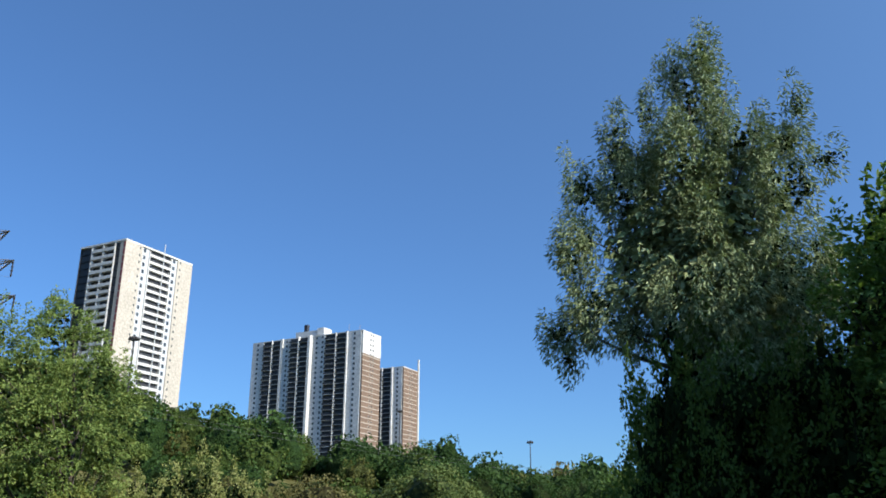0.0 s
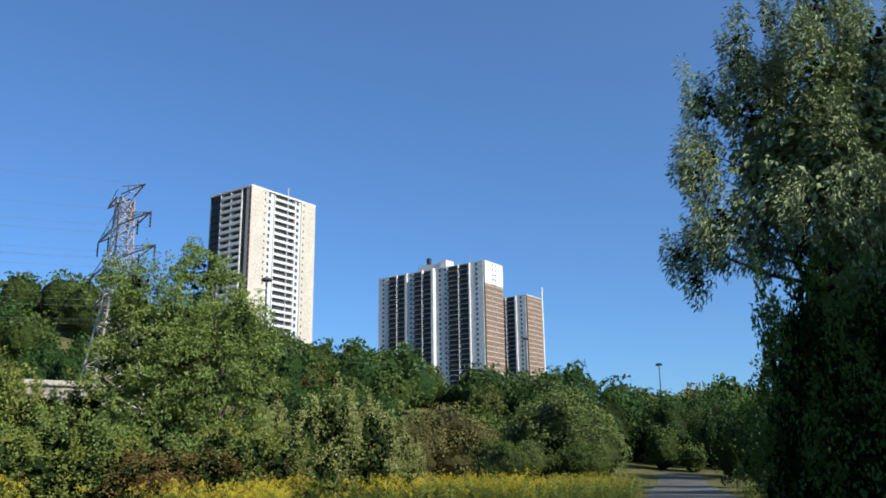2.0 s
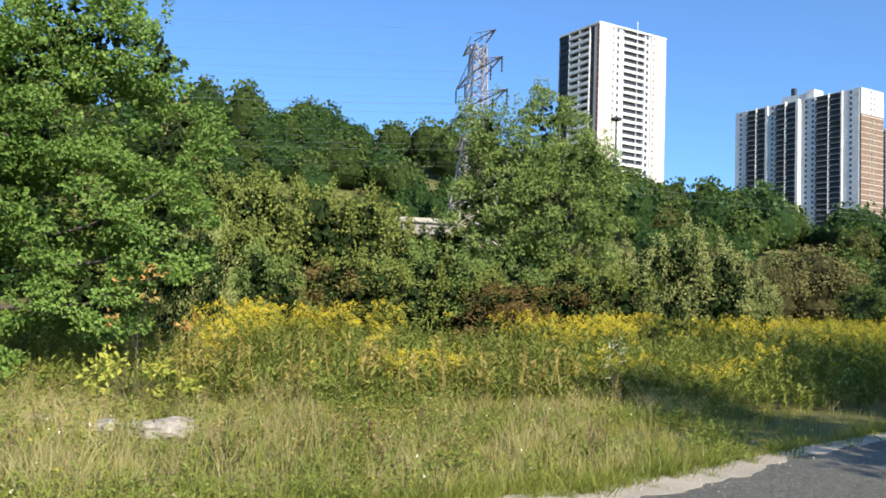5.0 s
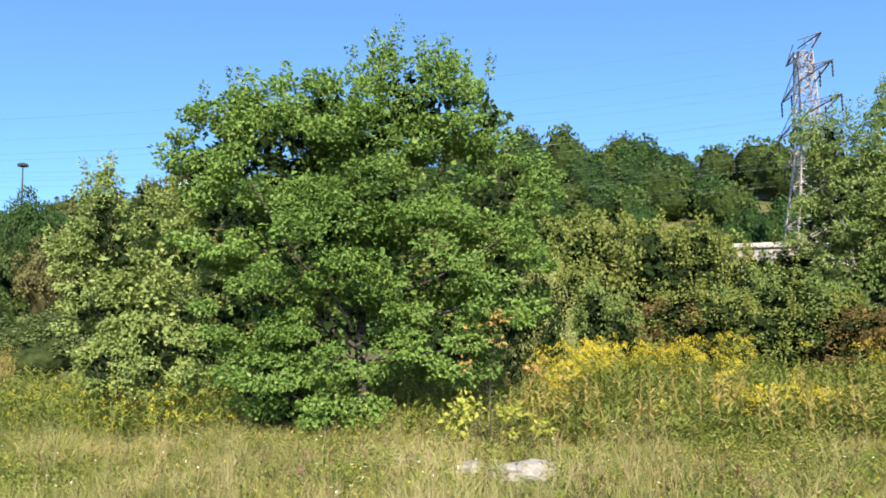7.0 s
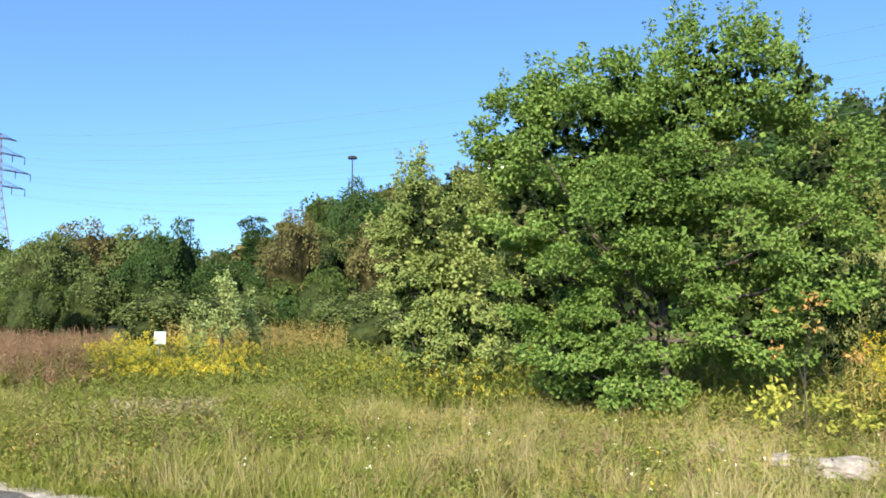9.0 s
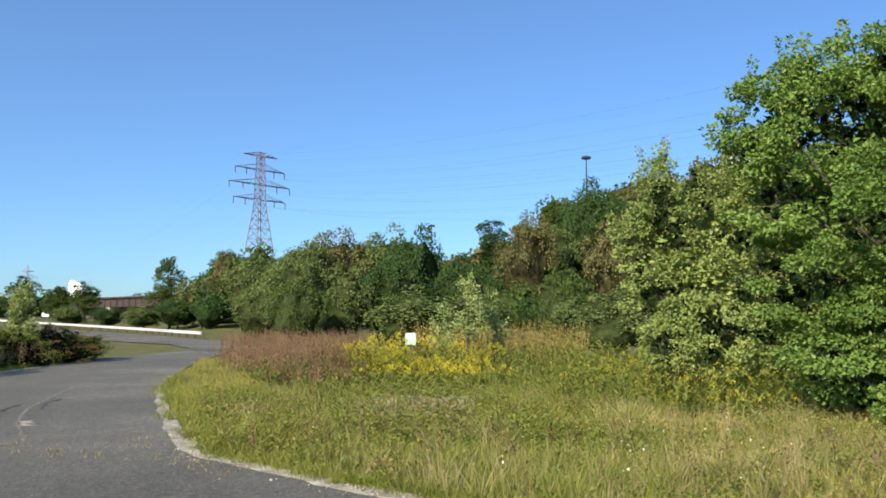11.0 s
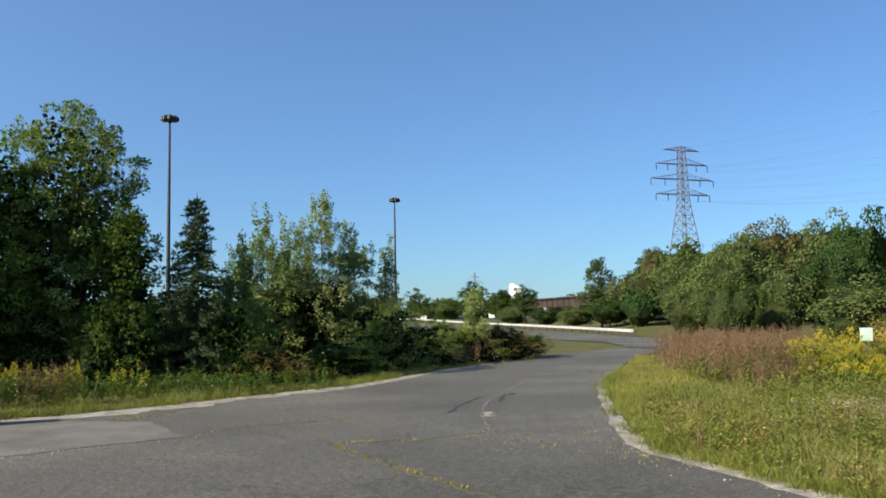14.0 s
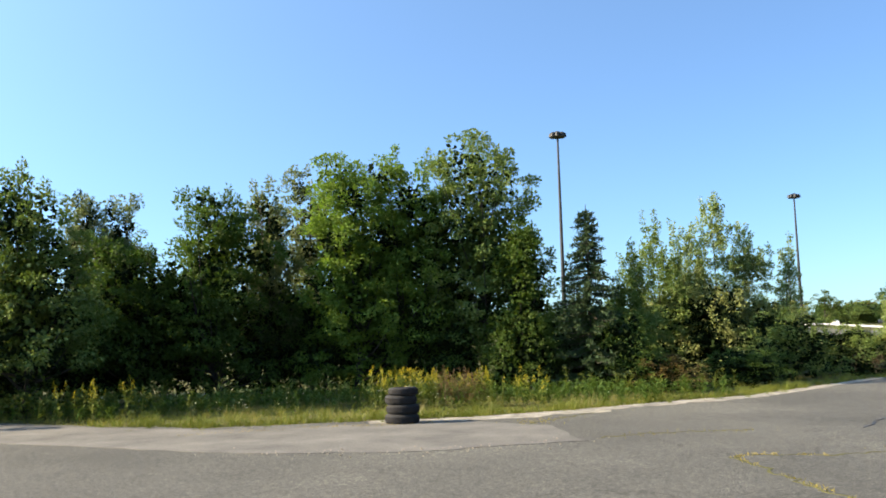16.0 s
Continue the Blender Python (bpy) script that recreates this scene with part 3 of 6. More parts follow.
ribbon("road", [(-51.9, -14.2), at2(105.2, 58), at2(106.4, 69), at2(108.6, 78), at2(111.9, 99), at2(115.4, 125), at2(118.6, 155), at2(122, 195)],
       [(-51.9, -11.3), at2(101.6, 66), at2(102.5, 78), at2(104.0, 89), at2(108.5, 114), at2(112.6, 142), at2(116, 170), at2(121, 228)], 0.06, M["asphalt"],
       "grey asphalt ramp curving away behind a guard rail", "road")
ribbon("road", [(4.3, 61.9), (5.5, 75), (7.0, 90), (9.5, 115)], [(9.6, 61.9), (10.8, 75), (12.3, 90), (14.5, 115)], 0.06, M["asphalt"],
       "grey asphalt road running on under trees", "road")


def offset(line, w):
    """The line moved sideways by w, to its right."""
    P = np.array(line, dtype=float)
    d = np.gradient(P, axis=0)
    d /= np.linalg.norm(d, axis=1, keepdims=True)
    return [tuple(q) for q in P + np.column_stack([d[:, 1], -d[:, 0]]) * w]


def edging(name, line, w0, w1, z, mat, label, seed, amp=0.12):
    a = wavy(line, 0.12, 0.02, seed)
    b = wavy(line, 0.12, 0.0, seed + 1)
    n = len(b)
    inner = []
    for i, (q, _) in enumerate(zip(offset(b, 1.0), b)):
        t = i / (n - 1)
        w = (w0 + (w1 - w0) * t) * (1.0 + 2.6 * amp * noise.noise(Vector((b[i][0] * 0.8, b[i][1] * 0.8, seed))) + 1.6 * amp * noise.noise(Vector((b[i][0] * 3, b[i][1] * 3, seed))) + 0.7 * amp * noise.noise(Vector((b[i][0] * 11, b[i][1] * 11, seed))))
        inner.append((b[i][0] + (q[0] - b[i][0]) * w, b[i][1] + (q[1] - b[i][1]) * w))
    return slab(name, a + inner[::-1], z, 0.06, mat, label, "kerb")


edging("kerb", ISLAND[2:11], 0.14, 0.32, 0.034, M["edge"], "pale broken concrete edging between asphalt and grass", 61, 0.13)
edging("verge_gravel", ISLAND[8:12], 0.2, 0.6, 0.033, M["sand"], "pale sandy gravel along the asphalt edge", 63, 0.2)
edging("verge_gravel", ISLAND[11:18], 0.6, 0.25, 0.033, M["sand"], "pale sandy gravel along the asphalt edge", 64, 0.2)
edging("kerb", [VERGE[i] for i in range(4, 12)], 0.95, 0.2, 0.034, M["edge"], "pale concrete strip between asphalt and verge", 65, 0.2)
slab("pavement", wavy([(-3.0, -16.8), (-5.2, -12.3), (-6.9, -10.4), (-9.7, -9.3), (-11.0, -11.4), (-10.6, -13.6), (-9.2, -14.3), (-6.5, -15.8), (-5.2, -18.2), (-3.3, -22), (-2.0, -22)], 0.4, 0.05, 67),
     0.037, 0.05, M["old_pave"], "worn pale paving patch beside the verge", "pavement")


def seam(line, w, mat, label, seed, amp=0.05):
    """A ragged patched crack lying on the asphalt."""
    a = wavy(line, 0.12, amp * 0.5, seed)
    rng = rng_of(seed)
    b = [(x + (q[0] - x) * w * rng.uniform(0.3, 1.2), y + (q[1] - y) * w * rng.uniform(0.3, 1.2)) for (x, y), q in zip(a, offset(a, 1.0))]
    return slab("road_seam", a + b[::-1], 0.034, 0.02, mat, label, "road seam")


PALE_SEAM = "pale filled crack in the asphalt"
seam([(-16.45, -7.48), (-18.55, -8.01), (-19.9, -8.35), (-21.6, -8.78), (-23.7, -9.25)], 0.08, M["old_pave"], PALE_SEAM, 71)
seam([(-11.9, -5.46), (-13.0, -6.0), (-13.9, -6.48), (-15.3, -7.05), (-16.4, -7.48)], 0.07, M["old_pave"], PALE_SEAM, 72)
seam([(-13.55, -6.28), (-14.25, -6.6)], 0.26, M["concrete"], "worn white paint mark on the asphalt", 73)
seam([(-13.9, -7.14), (-15.8, -7.7), (-17.2, -7.96)], 0.05, M["dark_metal"], "dark open crack in the asphalt", 74, 0.1)
seam([(-16.2, -7.1), (-17.5, -7.6), (-18.6, -7.75)], 0.04, M["dark_metal"], "dark open crack in the asphalt", 79, 0.1)
seam([(-9.6, -6.66), (-8.5, -5.1), (-8.0, -4.4), (-7.55, -3.75), (-7.0, -2.7)], 0.04, M["soil"], "earth-filled crack in the asphalt", 75, 0.1)
seam([(-9.6, -6.66), (-10.0, -6.6), (-10.25, -6.27), (-10.55, -5.94), (-11.6, -5.4)], 0.04, M["soil"], "earth-filled crack in the asphalt", 76, 0.1)
seam([(-12.6, -8.3), (-11.2, -9.2), (-10.2, -9.4)], 0.05, M["soil"], "earth-filled crack in the asphalt", 77, 0.1)
seam([(-13.5, -12.6), (-11.6, -12.2), (-10.9, -11.9)], 0.06, M["soil"], "earth-filled crack in the asphalt", 78, 0.1)


def pebbles(name, label, lines, seed):
    """Loose stones and crumbs along the asphalt edges."""
    rng = rng_of(seed)
    bm = bmesh.new()
    bmesh.ops.create_icosphere(bm, subdivisions=1, radius=1)
    bv = np.array([v.co for v in bm.verts])
    bf = np.array([[v.index for v in f.verts] for f in bm.faces])
    bm.free()
    sets = []
    for n, line, wide in lines:
        P = np.array(line, dtype=float)
        t = rng.uniform(0, len(P) - 1, n)
        x = np.interp(t, np.arange(len(P)), P[:, 0]) + rng.normal(size=n) * wide
        y = np.interp(t, np.arange(len(P)), P[:, 1]) + rng.normal(size=n) * wide
        for a, b in zip(x, y):
            s = 0.005 + 0.012 * rng.random() ** 2
            sets.append((bv * s * rng.uniform(0.6, 1.3, 3) * (1 + rng.normal(size=(len(bv), 1)) * 0.15) + [a, b, 0.036 + s * 0.2], bf))
    v, f = join(sets)
    return tagged(new(name, np_mesh(name, v, f, [M["sand"]])), label, "gravel", kind="stuff")


pebbles("gravel", "loose pale stones along the asphalt edge", [(1100, ISLAND[5:18], 0.3), (500, VERGE[2:11], 0.35), (160, [(-9.7, -9.3), (-6.9, -10.4), (-5.2, -12.3)], 0.3)], 69)

# ---- far buildings ----
def put_boxes(name, boxes, mat, parent, label=""):
    """One part made of boxes (x0, x1, y0, y1, z0, z1): x is counted from the near corner along the shaded face, y along the sunlit one."""
    V, F = [], []
    for x0, x1, y0, y1, z0, z1 in boxes:
        x0, x1 = -x1, -x0
        b = len(V)
        V += [(x0, y0, z0), (x1, y0, z0), (x1, y1, z0), (x0, y1, z0), (x0, y0, z1), (x1, y0, z1), (x1, y1, z1), (x0, y1, z1)]
        F += [(b, b + 3, b + 2, b + 1), (b + 4, b + 5, b + 6, b + 7), (b, b + 1, b + 5, b + 4), (b + 1, b + 2, b + 6, b + 5), (b + 2, b + 3, b + 7, b + 6), (b + 3, b, b + 4, b + 7)]
    return part(name, np_mesh(name, np.array(V), np.array(F), [mat]), None, parent, label)


def piece(name, box, mat, parent):
    return put_boxes(name, [box], mat, parent)




def cream_tower():
    base = land_z(-122.5, 306.4) - 3
    top_z = 112.2
    H = top_z - float(base)
    t = thing("apartment_tower", (-122.5, 306.4, float(base)), "tall cream concrete apartment tower with white balconies", "building", "apartment towers", rz=-27.0)
    LX, LY = 26.5, 38.0
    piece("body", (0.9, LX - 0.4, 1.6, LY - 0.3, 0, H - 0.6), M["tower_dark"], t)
    put_boxes("roof", [(-0.2, LX, -0.2, LY, H - 0.7, H)], M["tower_white"], t)
    # sunlit face at x = 0: wide cream pier, recess, balcony stack, recess, cream pier
    piece("wall", (-0.1, 3.0, 0.0, 9.2, 0, H - 0.7), M["tower_wall"], t)
    piece("wall", (0.35, 3.0, 9.4, 13.2, 0, H - 0.7), M["tower_grey"], t)
    piece("wall", (0.35, 3.0, 25.5, 29.2, 0, H - 0.7), M["tower_grey"], t)
    piece("wall", (-0.1, 3.0, 29.2, LY, 0, H - 0.7), M["tower_wall"], t)
    piece("wall", (1.5, 3.0, 13.2, 25.5, 0, H - 0.7), M["tower_red"], t)
    piece("wall", (-0.25, 1.6, 13.0, 13.4, 0, H - 1.5), M["tower_white"], t)
    piece("wall", (-0.25, 1.6, 25.3, 25.7, 0, H - 1.5), M["tower_white"], t)
    piece("downpipe", (-0.5, -0.2, 20.6, 20.9, 0, H + 3.5), M["tower_grey"], t)
    # shaded face at y = 0: dark glazed bays and a balcony stack
    piece("wall", (LX - 0.3, LX, 0.2, 3, 0, H - 0.7), M["tower_dark"], t)
    step = 2.84
    for i in range(int((H - 3) / step)):
        z = H - 2.2 - i * step
        piece("balcony", (-0.25, 1.5, 13.4, 25.3, z - 1.2, z - 0.2), M["tower_white"], t)
        for k in (0, 1, 2):
            y = 14.0 + k * 4.0
            piece("window", (1.4, 1.52, y, y + 2.6, z - 0.1, z + 1.3), M["glass"], t)
        piece("window", (-0.16, 0.1, 7.4, 8.0, z + 0.1, z + 1.0), M["glass"], t)
        piece("window", (-0.16, 0.1, 30.4, 31.0, z + 0.1, z + 1.0), M["glass"], t)
        piece("window", (0.28, 0.5, 10.0, 11.2, z - 0.3, z + 1.2), M["glass"], t)
        piece("window", (0.28, 0.5, 26.6, 28.0, z - 0.3, z + 1.2), M["glass"], t)
        # shaded side
        piece("balcony", (6.2, 19.3, -0.25, 1.5, z - 1.25, z - 0.05), M["tower_white"], t)
        piece("panel", (1.2, 3.0, 0.45, 1.7, z - 1.0, z + 1.3), M["tower_red"], t)
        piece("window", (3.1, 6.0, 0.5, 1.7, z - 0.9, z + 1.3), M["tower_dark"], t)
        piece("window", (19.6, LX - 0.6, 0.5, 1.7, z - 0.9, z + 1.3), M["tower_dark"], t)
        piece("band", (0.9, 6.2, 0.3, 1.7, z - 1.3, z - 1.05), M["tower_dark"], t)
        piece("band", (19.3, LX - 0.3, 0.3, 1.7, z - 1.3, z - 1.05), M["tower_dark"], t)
        piece("panel", (0.05, 1.2, -0.05, 0.3, z - 1.2, z + 1.3), M["tower_red"], t)
        piece("balcony", (4.5, 9.5, LY - 0.3, LY + 0.9, z - 1.2, z - 0.1), M["tower_grey"], t)
    t.scale = (0.925, 0.932, 1)
    for x in (6.0, 12.7, 19.3):
        piece("wall", (x - 0.2, x + 0.2, -0.2, 1.6, 0, H - 0.7), M["tower_white"], t)
    return t


def slab_tower(loc, label, LX, LY, top_z, bays, crown):
    base = float(land_z(loc[0], loc[1])) - 3
    H = top_z - base
    t = thing("apartment_tower", (loc[0], loc[1], base), label, "building", "apartment towers", rz=-27.0)
    piece("body", (0.6, LX - 0.2, 1.4, LY, 0, H - 0.5), M["tower_grey"], t)
    put_boxes("roof", [(0.3, LX, 0.4, LY + 0.1, H - 0.5, H - 0.1)], M["tower_white"], t)
    step = 2.72
    n = int((H - 2) / step)
    # sunlit end: brown brick with pale floor bands and paired windows
    piece("wall", (0.2, 0.7, 0.6, LY, 0, H - (12.5 if crown else 0.6)), M["tower_brown"], t)
    if crown:
        piece("wall", (0.12, 0.72, 0.6, LY, H - 12.5, H - 0.1), M["tower_white"], t)
    for i in range(n):
        z = H - 2.0 - i * step
        if not (crown and z > H - 11.5):
            piece("band", (0.05, 0.25, 0.5, LY + 0.05, z - 0.75, z - 0.42), M["tower_wall"], t)
        for y in (LY * 0.42, LY * 0.56):
            piece("window", (0.0, 0.25, y, y + 0.95, z + 0.0, z + 0.95), M["tower_wall"] if not (crown and z > H - 11.5) else M["glass"], t)
            piece("window", (-0.03, 0.2, y + 0.15, y + 0.8, z + 0.1, z + 0.85), M["glass"], t)
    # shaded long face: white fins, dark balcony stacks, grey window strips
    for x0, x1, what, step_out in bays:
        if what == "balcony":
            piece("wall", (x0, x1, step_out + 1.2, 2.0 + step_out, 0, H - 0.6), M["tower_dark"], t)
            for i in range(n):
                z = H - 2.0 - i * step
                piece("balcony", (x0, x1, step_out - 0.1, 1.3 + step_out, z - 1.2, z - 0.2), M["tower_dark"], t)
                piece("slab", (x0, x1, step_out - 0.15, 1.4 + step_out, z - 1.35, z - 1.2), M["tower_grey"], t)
        elif what == "fin":
            piece("fin", (x0, x1, step_out - 0.6, 2.0 + step_out, 0, H), M["tower_white"], t)
        else:
            piece("wall", (x0, x1, step_out + 0.3, 2.0 + step_out, 0, H - 0.2), M["tower_grey"], t)
            for i in range(n):
                z = H - 2.0 - i * step
                piece("window", ((x0 + x1) / 2 - 0.6, (x0 + x1) / 2 + 0.6, step_out + 0.2, 0.5 + step_out, z - 0.3, z + 1.0), M["glass"], t)
    return t, H


cream_tower()
tb, HB = slab_tower((-46.3, 447.5), "wide grey apartment tower with dark balconies and a brown brick end", 74, 18.5, 112.0,
                    [(1.2, 9.5, "grey", 0), (9.5, 10.3, "fin", 0), (10.3, 17.0, "balcony", 0), (17.0, 17.4, "fin", 0.3), (17.4, 24.5, "balcony", 0), (24.5, 27.5, "grey", 0),
                     (27.5, 33.0, "grey", 0.6), (33.0, 34.6, "fin", -1.2), (34.6, 41.0, "balcony", -1.0), (41.0, 41.5, "fin", -0.7), (41.5, 47.5, "balcony", -1.0), (47.5, 52.5, "grey", 0),
                     (52.5, 54.0, "fin", 0), (54.0, 60.0, "balcony", 0), (60.0, 60.4, "fin", 0.3), (60.4, 66.5, "balcony", 0), (66.5, 74.0, "grey", 0)], True)
piece("penthouse", (30, 48, 5, 14, HB - 0.3, HB + 4.2), M["tower_grey"], tb)
piece("penthouse", (28.5, 33, 4.5, 12, HB - 0.3, HB + 5.2), M["tower_white"], tb)
piece("chimney", (42.5, 44.6, 8, 10, HB + 4, HB + 9), M["tower_dark"], tb)
piece("mast", (11.0, 11.15, 3, 3.15, HB - 0.3, HB + 4.5), M["steel"], tb)
piece("mast", (4.0, 4.15, 3, 3.15, HB - 0.3, HB + 4.0), M["steel"], tb)
slab_tower((-28.3, 519.1), "grey apartment tower with a brown brick end behind the wide one", 40, 19.0, 106.8,
           [(1.2, 7.5, "grey", 0), (7.5, 8.6, "fin", 0), (8.6, 15.0, "balcony", 0), (15.0, 15.4, "fin", 0.3), (15.4, 22, "balcony", 0), (22, 40, "grey", 0)], False)
piece("downpipe", (-0.4, 0.4, 18.2, 19.2, 0, 100), M["tower_white"], bpy.data.objects["apartment_tower.002"])


# ---- power line ----
def strut(bm_list, a, b, r):
    bm_list.append(tube_arrays([a, b], [r, r], 4))


def pylon(loc, az, label, H=32.0, mat="steel", detail=True):
    """Four-legged lattice tower with an earth-wire arm and three conductor arms. Local x runs along the arms."""
    t = thing("power_pylon", loc, label, "pylon", "power line", rz=az + 90)

    def half(z):
        return 3.3 + (1.15 - 3.3) * min(z / (H * 0.55), 1) if z < H * 0.55 else 1.15 - 0.45 * (z - H * 0.55) / (H * 0.45)

    legs = {}
    levels = [0, 3.2, 6.2, 9.0, 11.6, 14.0, 16.2, 18.2, 20.0, 21.8, 23.6, 25.4, 27.2, 29.0, 30.6, H]
    levels = [z * H / 32.0 for z in levels]
    for sx in (-1, 1):
        for sy in (-1, 1):
            v, f = tube_arrays([(sx * half(z), sy * half(z), z) for z in levels], [0.12 if z < H / 2 else 0.09 for z in levels], 4)
            part("leg", np_mesh("leg", v, f, [M[mat]]), None, t)
    br = []
    for z0, z1 in zip(levels, levels[1:]):
        a, b = half(z0), half(z1)
        for s in (-1, 1):
            for axis in (0, 1):
                p = [(-a, s * a, z0), (a, s * a, z0), (-b, s * b, z1), (b, s * b, z1)]
                if axis:
                    p = [(y, x, z) for x, y, z in p]
                strut(br, p[0], p[3], 0.055)
                strut(br, p[1], p[2], 0.055)
                strut(br, p[2], p[3], 0.05)
    v, f = join(br)
    part("bracing", np_mesh("bracing", v, f, [M[mat]]), None, t)
    arms = [(H - 0.9, 5.6, False), (H - 4.6, 8.0, True), (H - 8.6, 9.8, True), (H - 12.6, 8.4, True)]
    ends = []
    for z, reach, loaded in arms:
        a = half(z)
        tube = []
        for s in (-1, 1):
            tip = (s * reach, 0, z)
            for sy in (-1, 1):
                strut(tube, (s * a, sy * a, z), tip, 0.1)
                strut(tube, (s * a, sy * a, z + 1.5 if loaded else z + 0.9), tip, 0.05)
                for k in (0.3, 0.55, 0.78):
                    lo = (s * (a + (reach - a) * k), sy * a * (1 - k), z)
                    hi = (lo[0], lo[1], z + (1.5 if loaded else 0.9) * (1 - k))
                    strut(tube, lo, hi, 0.035)
            for k in (0.3, 0.55, 0.78):
                strut(tube, (s * (a + (reach - a) * k), a * (1 - k), z), (s * (a + (reach - a) * k), -a * (1 - k), z), 0.035)
        v, f = join(tube)
        arm = part("arm", np_mesh("arm", v, f, [M[mat]]), None, t)
        for s in (-1, 1):
            for reach_k in ((1.0, 0.56) if loaded else (1.0,)):
                if loaded:
                    rr = [0.05, 0.13, 0.06, 0.13, 0.06, 0.13, 0.06, 0.13, 0.05]
                    v, f = tube_arrays([(s * reach * reach_k, 0, z - 0.05 - 1.7 * q / 8) for q in range(9)], rr, 6)
                    part("insulator", np_mesh("insulator", v, f, [M["dark_metal"]]), None, arm, "dark ribbed insulator string")
                ends.append((s * reach * reach_k, z - (1.75 if loaded else 0)))
    return t, ends


t1, ENDS = pylon((-49.7, 86.8, float(land_z(-49.7, 86.8)) - 0.3), 49, "grey lattice steel power pylon among trees", H=33.6 - float(land_z(-49.7, 86.8)))
t2, ENDS2 = pylon((-227.7, -44.3, 15.0), 48, "reddish lattice steel power pylon on a bank", H=32.0, mat="steel_red")
t3, E3 = pylon((-640, -294, 6.0), 60, "distant lattice power pylon", H=35.0)
t4, E4 = pylon((-780, -460, 4.0), 60, "distant lattice power pylon", H=42.0)
bpy.context.view_layer.update()


def wires(pa, ea, pb, eb, sag, label):
    """Conductors hung between two pylons."""
    run = thing("power_line", tuple(pa.location), label, "power line", "power line")
    inv = Matrix.Translation(-pa.location)
    for (xa, za), (xb, zb) in zip(ea, eb):
        A = inv @ pa.matrix_world @ Vector((xa, 0, za))
        B = inv @ (pb.matrix_world if hasattr(pb, "matrix_world") else pb) @ Vector((xb, 0, zb))
        pts = []
        for k in range(25):
            s = k / 24
            p = A.lerp(B, s)
            p.z -= sag * 4 * s * (1 - s)
            pts.append(tuple(p))
        v, f = tube_arrays(pts, [0.01] * 25, 4)
        part("wire", np_mesh("wire", v, f, [M["wire"]], smooth=True), None, run)


wires(t1, ENDS, t2, ENDS2, 6.0, "thin aluminium conductors between two pylons")
wires(t2, ENDS2, t3, E3, 9.0, "thin aluminium conductors running to the distance")
wires(t1, ENDS[-2:], pose(128, 217, 6, 0, 0, 138), ENDS[-2:], 6.0, "thin aluminium conductors over the valley road")


# ---- high mast lamps ----
def high_mast(az, d, el_top, label, head=1.85):
    x, y, _ = polar(az, d)
    z0 = float(land_z(x, y)) - 0.2
    z1 = 1.6 + d * math.tan(radians(el_top))
    t = thing("high_mast_lamp", (x, y, z0), label, "street lamp", "high mast lamps")
    h = z1 - z0
    v, f = tube_arrays([(0, 0, 0), (0, 0, h * 0.5), (0, 0, h)], [0.3, 0.2, 0.11], 10)
    part("pole", np_mesh("pole", v, f, [M["dark_metal"]], smooth=True), None, t)
    v, f = tube_arrays([(0, 0, h - 0.8), (0, 0, h - 0.66), (0, 0, h - 0.3), (0, 0, h - 0.12), (0, 0, h)], [0.15, 0.75, 0.78, 0.4, 0.02], 14)
    part("ring_mount", np_mesh("ring_mount", v, f, [M["dark_metal"]]), None, t)
    for k in range(8):
        a = k * math.pi / 4
        c = (math.cos(a) * head * 0.42, math.sin(a) * head * 0.42)
        v, f = tube_arrays([(c[0], c[1], h - 0.8), (c[0], c[1], h - 0.74), (c[0], c[1], h - 0.42), (c[0], c[1], h - 0.24), (c[0], c[1], h - 0.2)],
                           [0.03, head * 0.17, head * 0.16, head * 0.09, 0.01], 8)
        lamp = part("lamp_head", np_mesh("lamp_head", v, f, [M["dark_metal"]]), None, t)
        v, f = tube_arrays([(c[0], c[1], h - 0.84), (c[0], c[1], h - 0.8)], [head * 0.1, head * 0.12], 8)
        part("lens", np_mesh("lens", v, f, [M["glass"]]), None, lamp)
    return t


high_mast(134.5, 105, 13.55, "dark high mast lamp with a ring of heads beside trees")
high_mast(119.95, 158, 8.5, "dark high mast lamp with a ring of heads beside the ramp")
high_mast(79.4, 190, 11.0, "dark high mast lamp rising out of hillside trees")
high_mast(89.7, 255, 6.6, "distant dark high mast lamp above bushes", 1.7)
high_mast(20.55, 165, 12.55, "dark high mast lamp in front of the cream tower")
high_mast(-5.2, 260, 6.65, "distant dark high mast lamp above the woods", 1.7)
high_mast(3.3, 285, 8.6, "distant dark high mast lamp in front of a tower", 1.7)

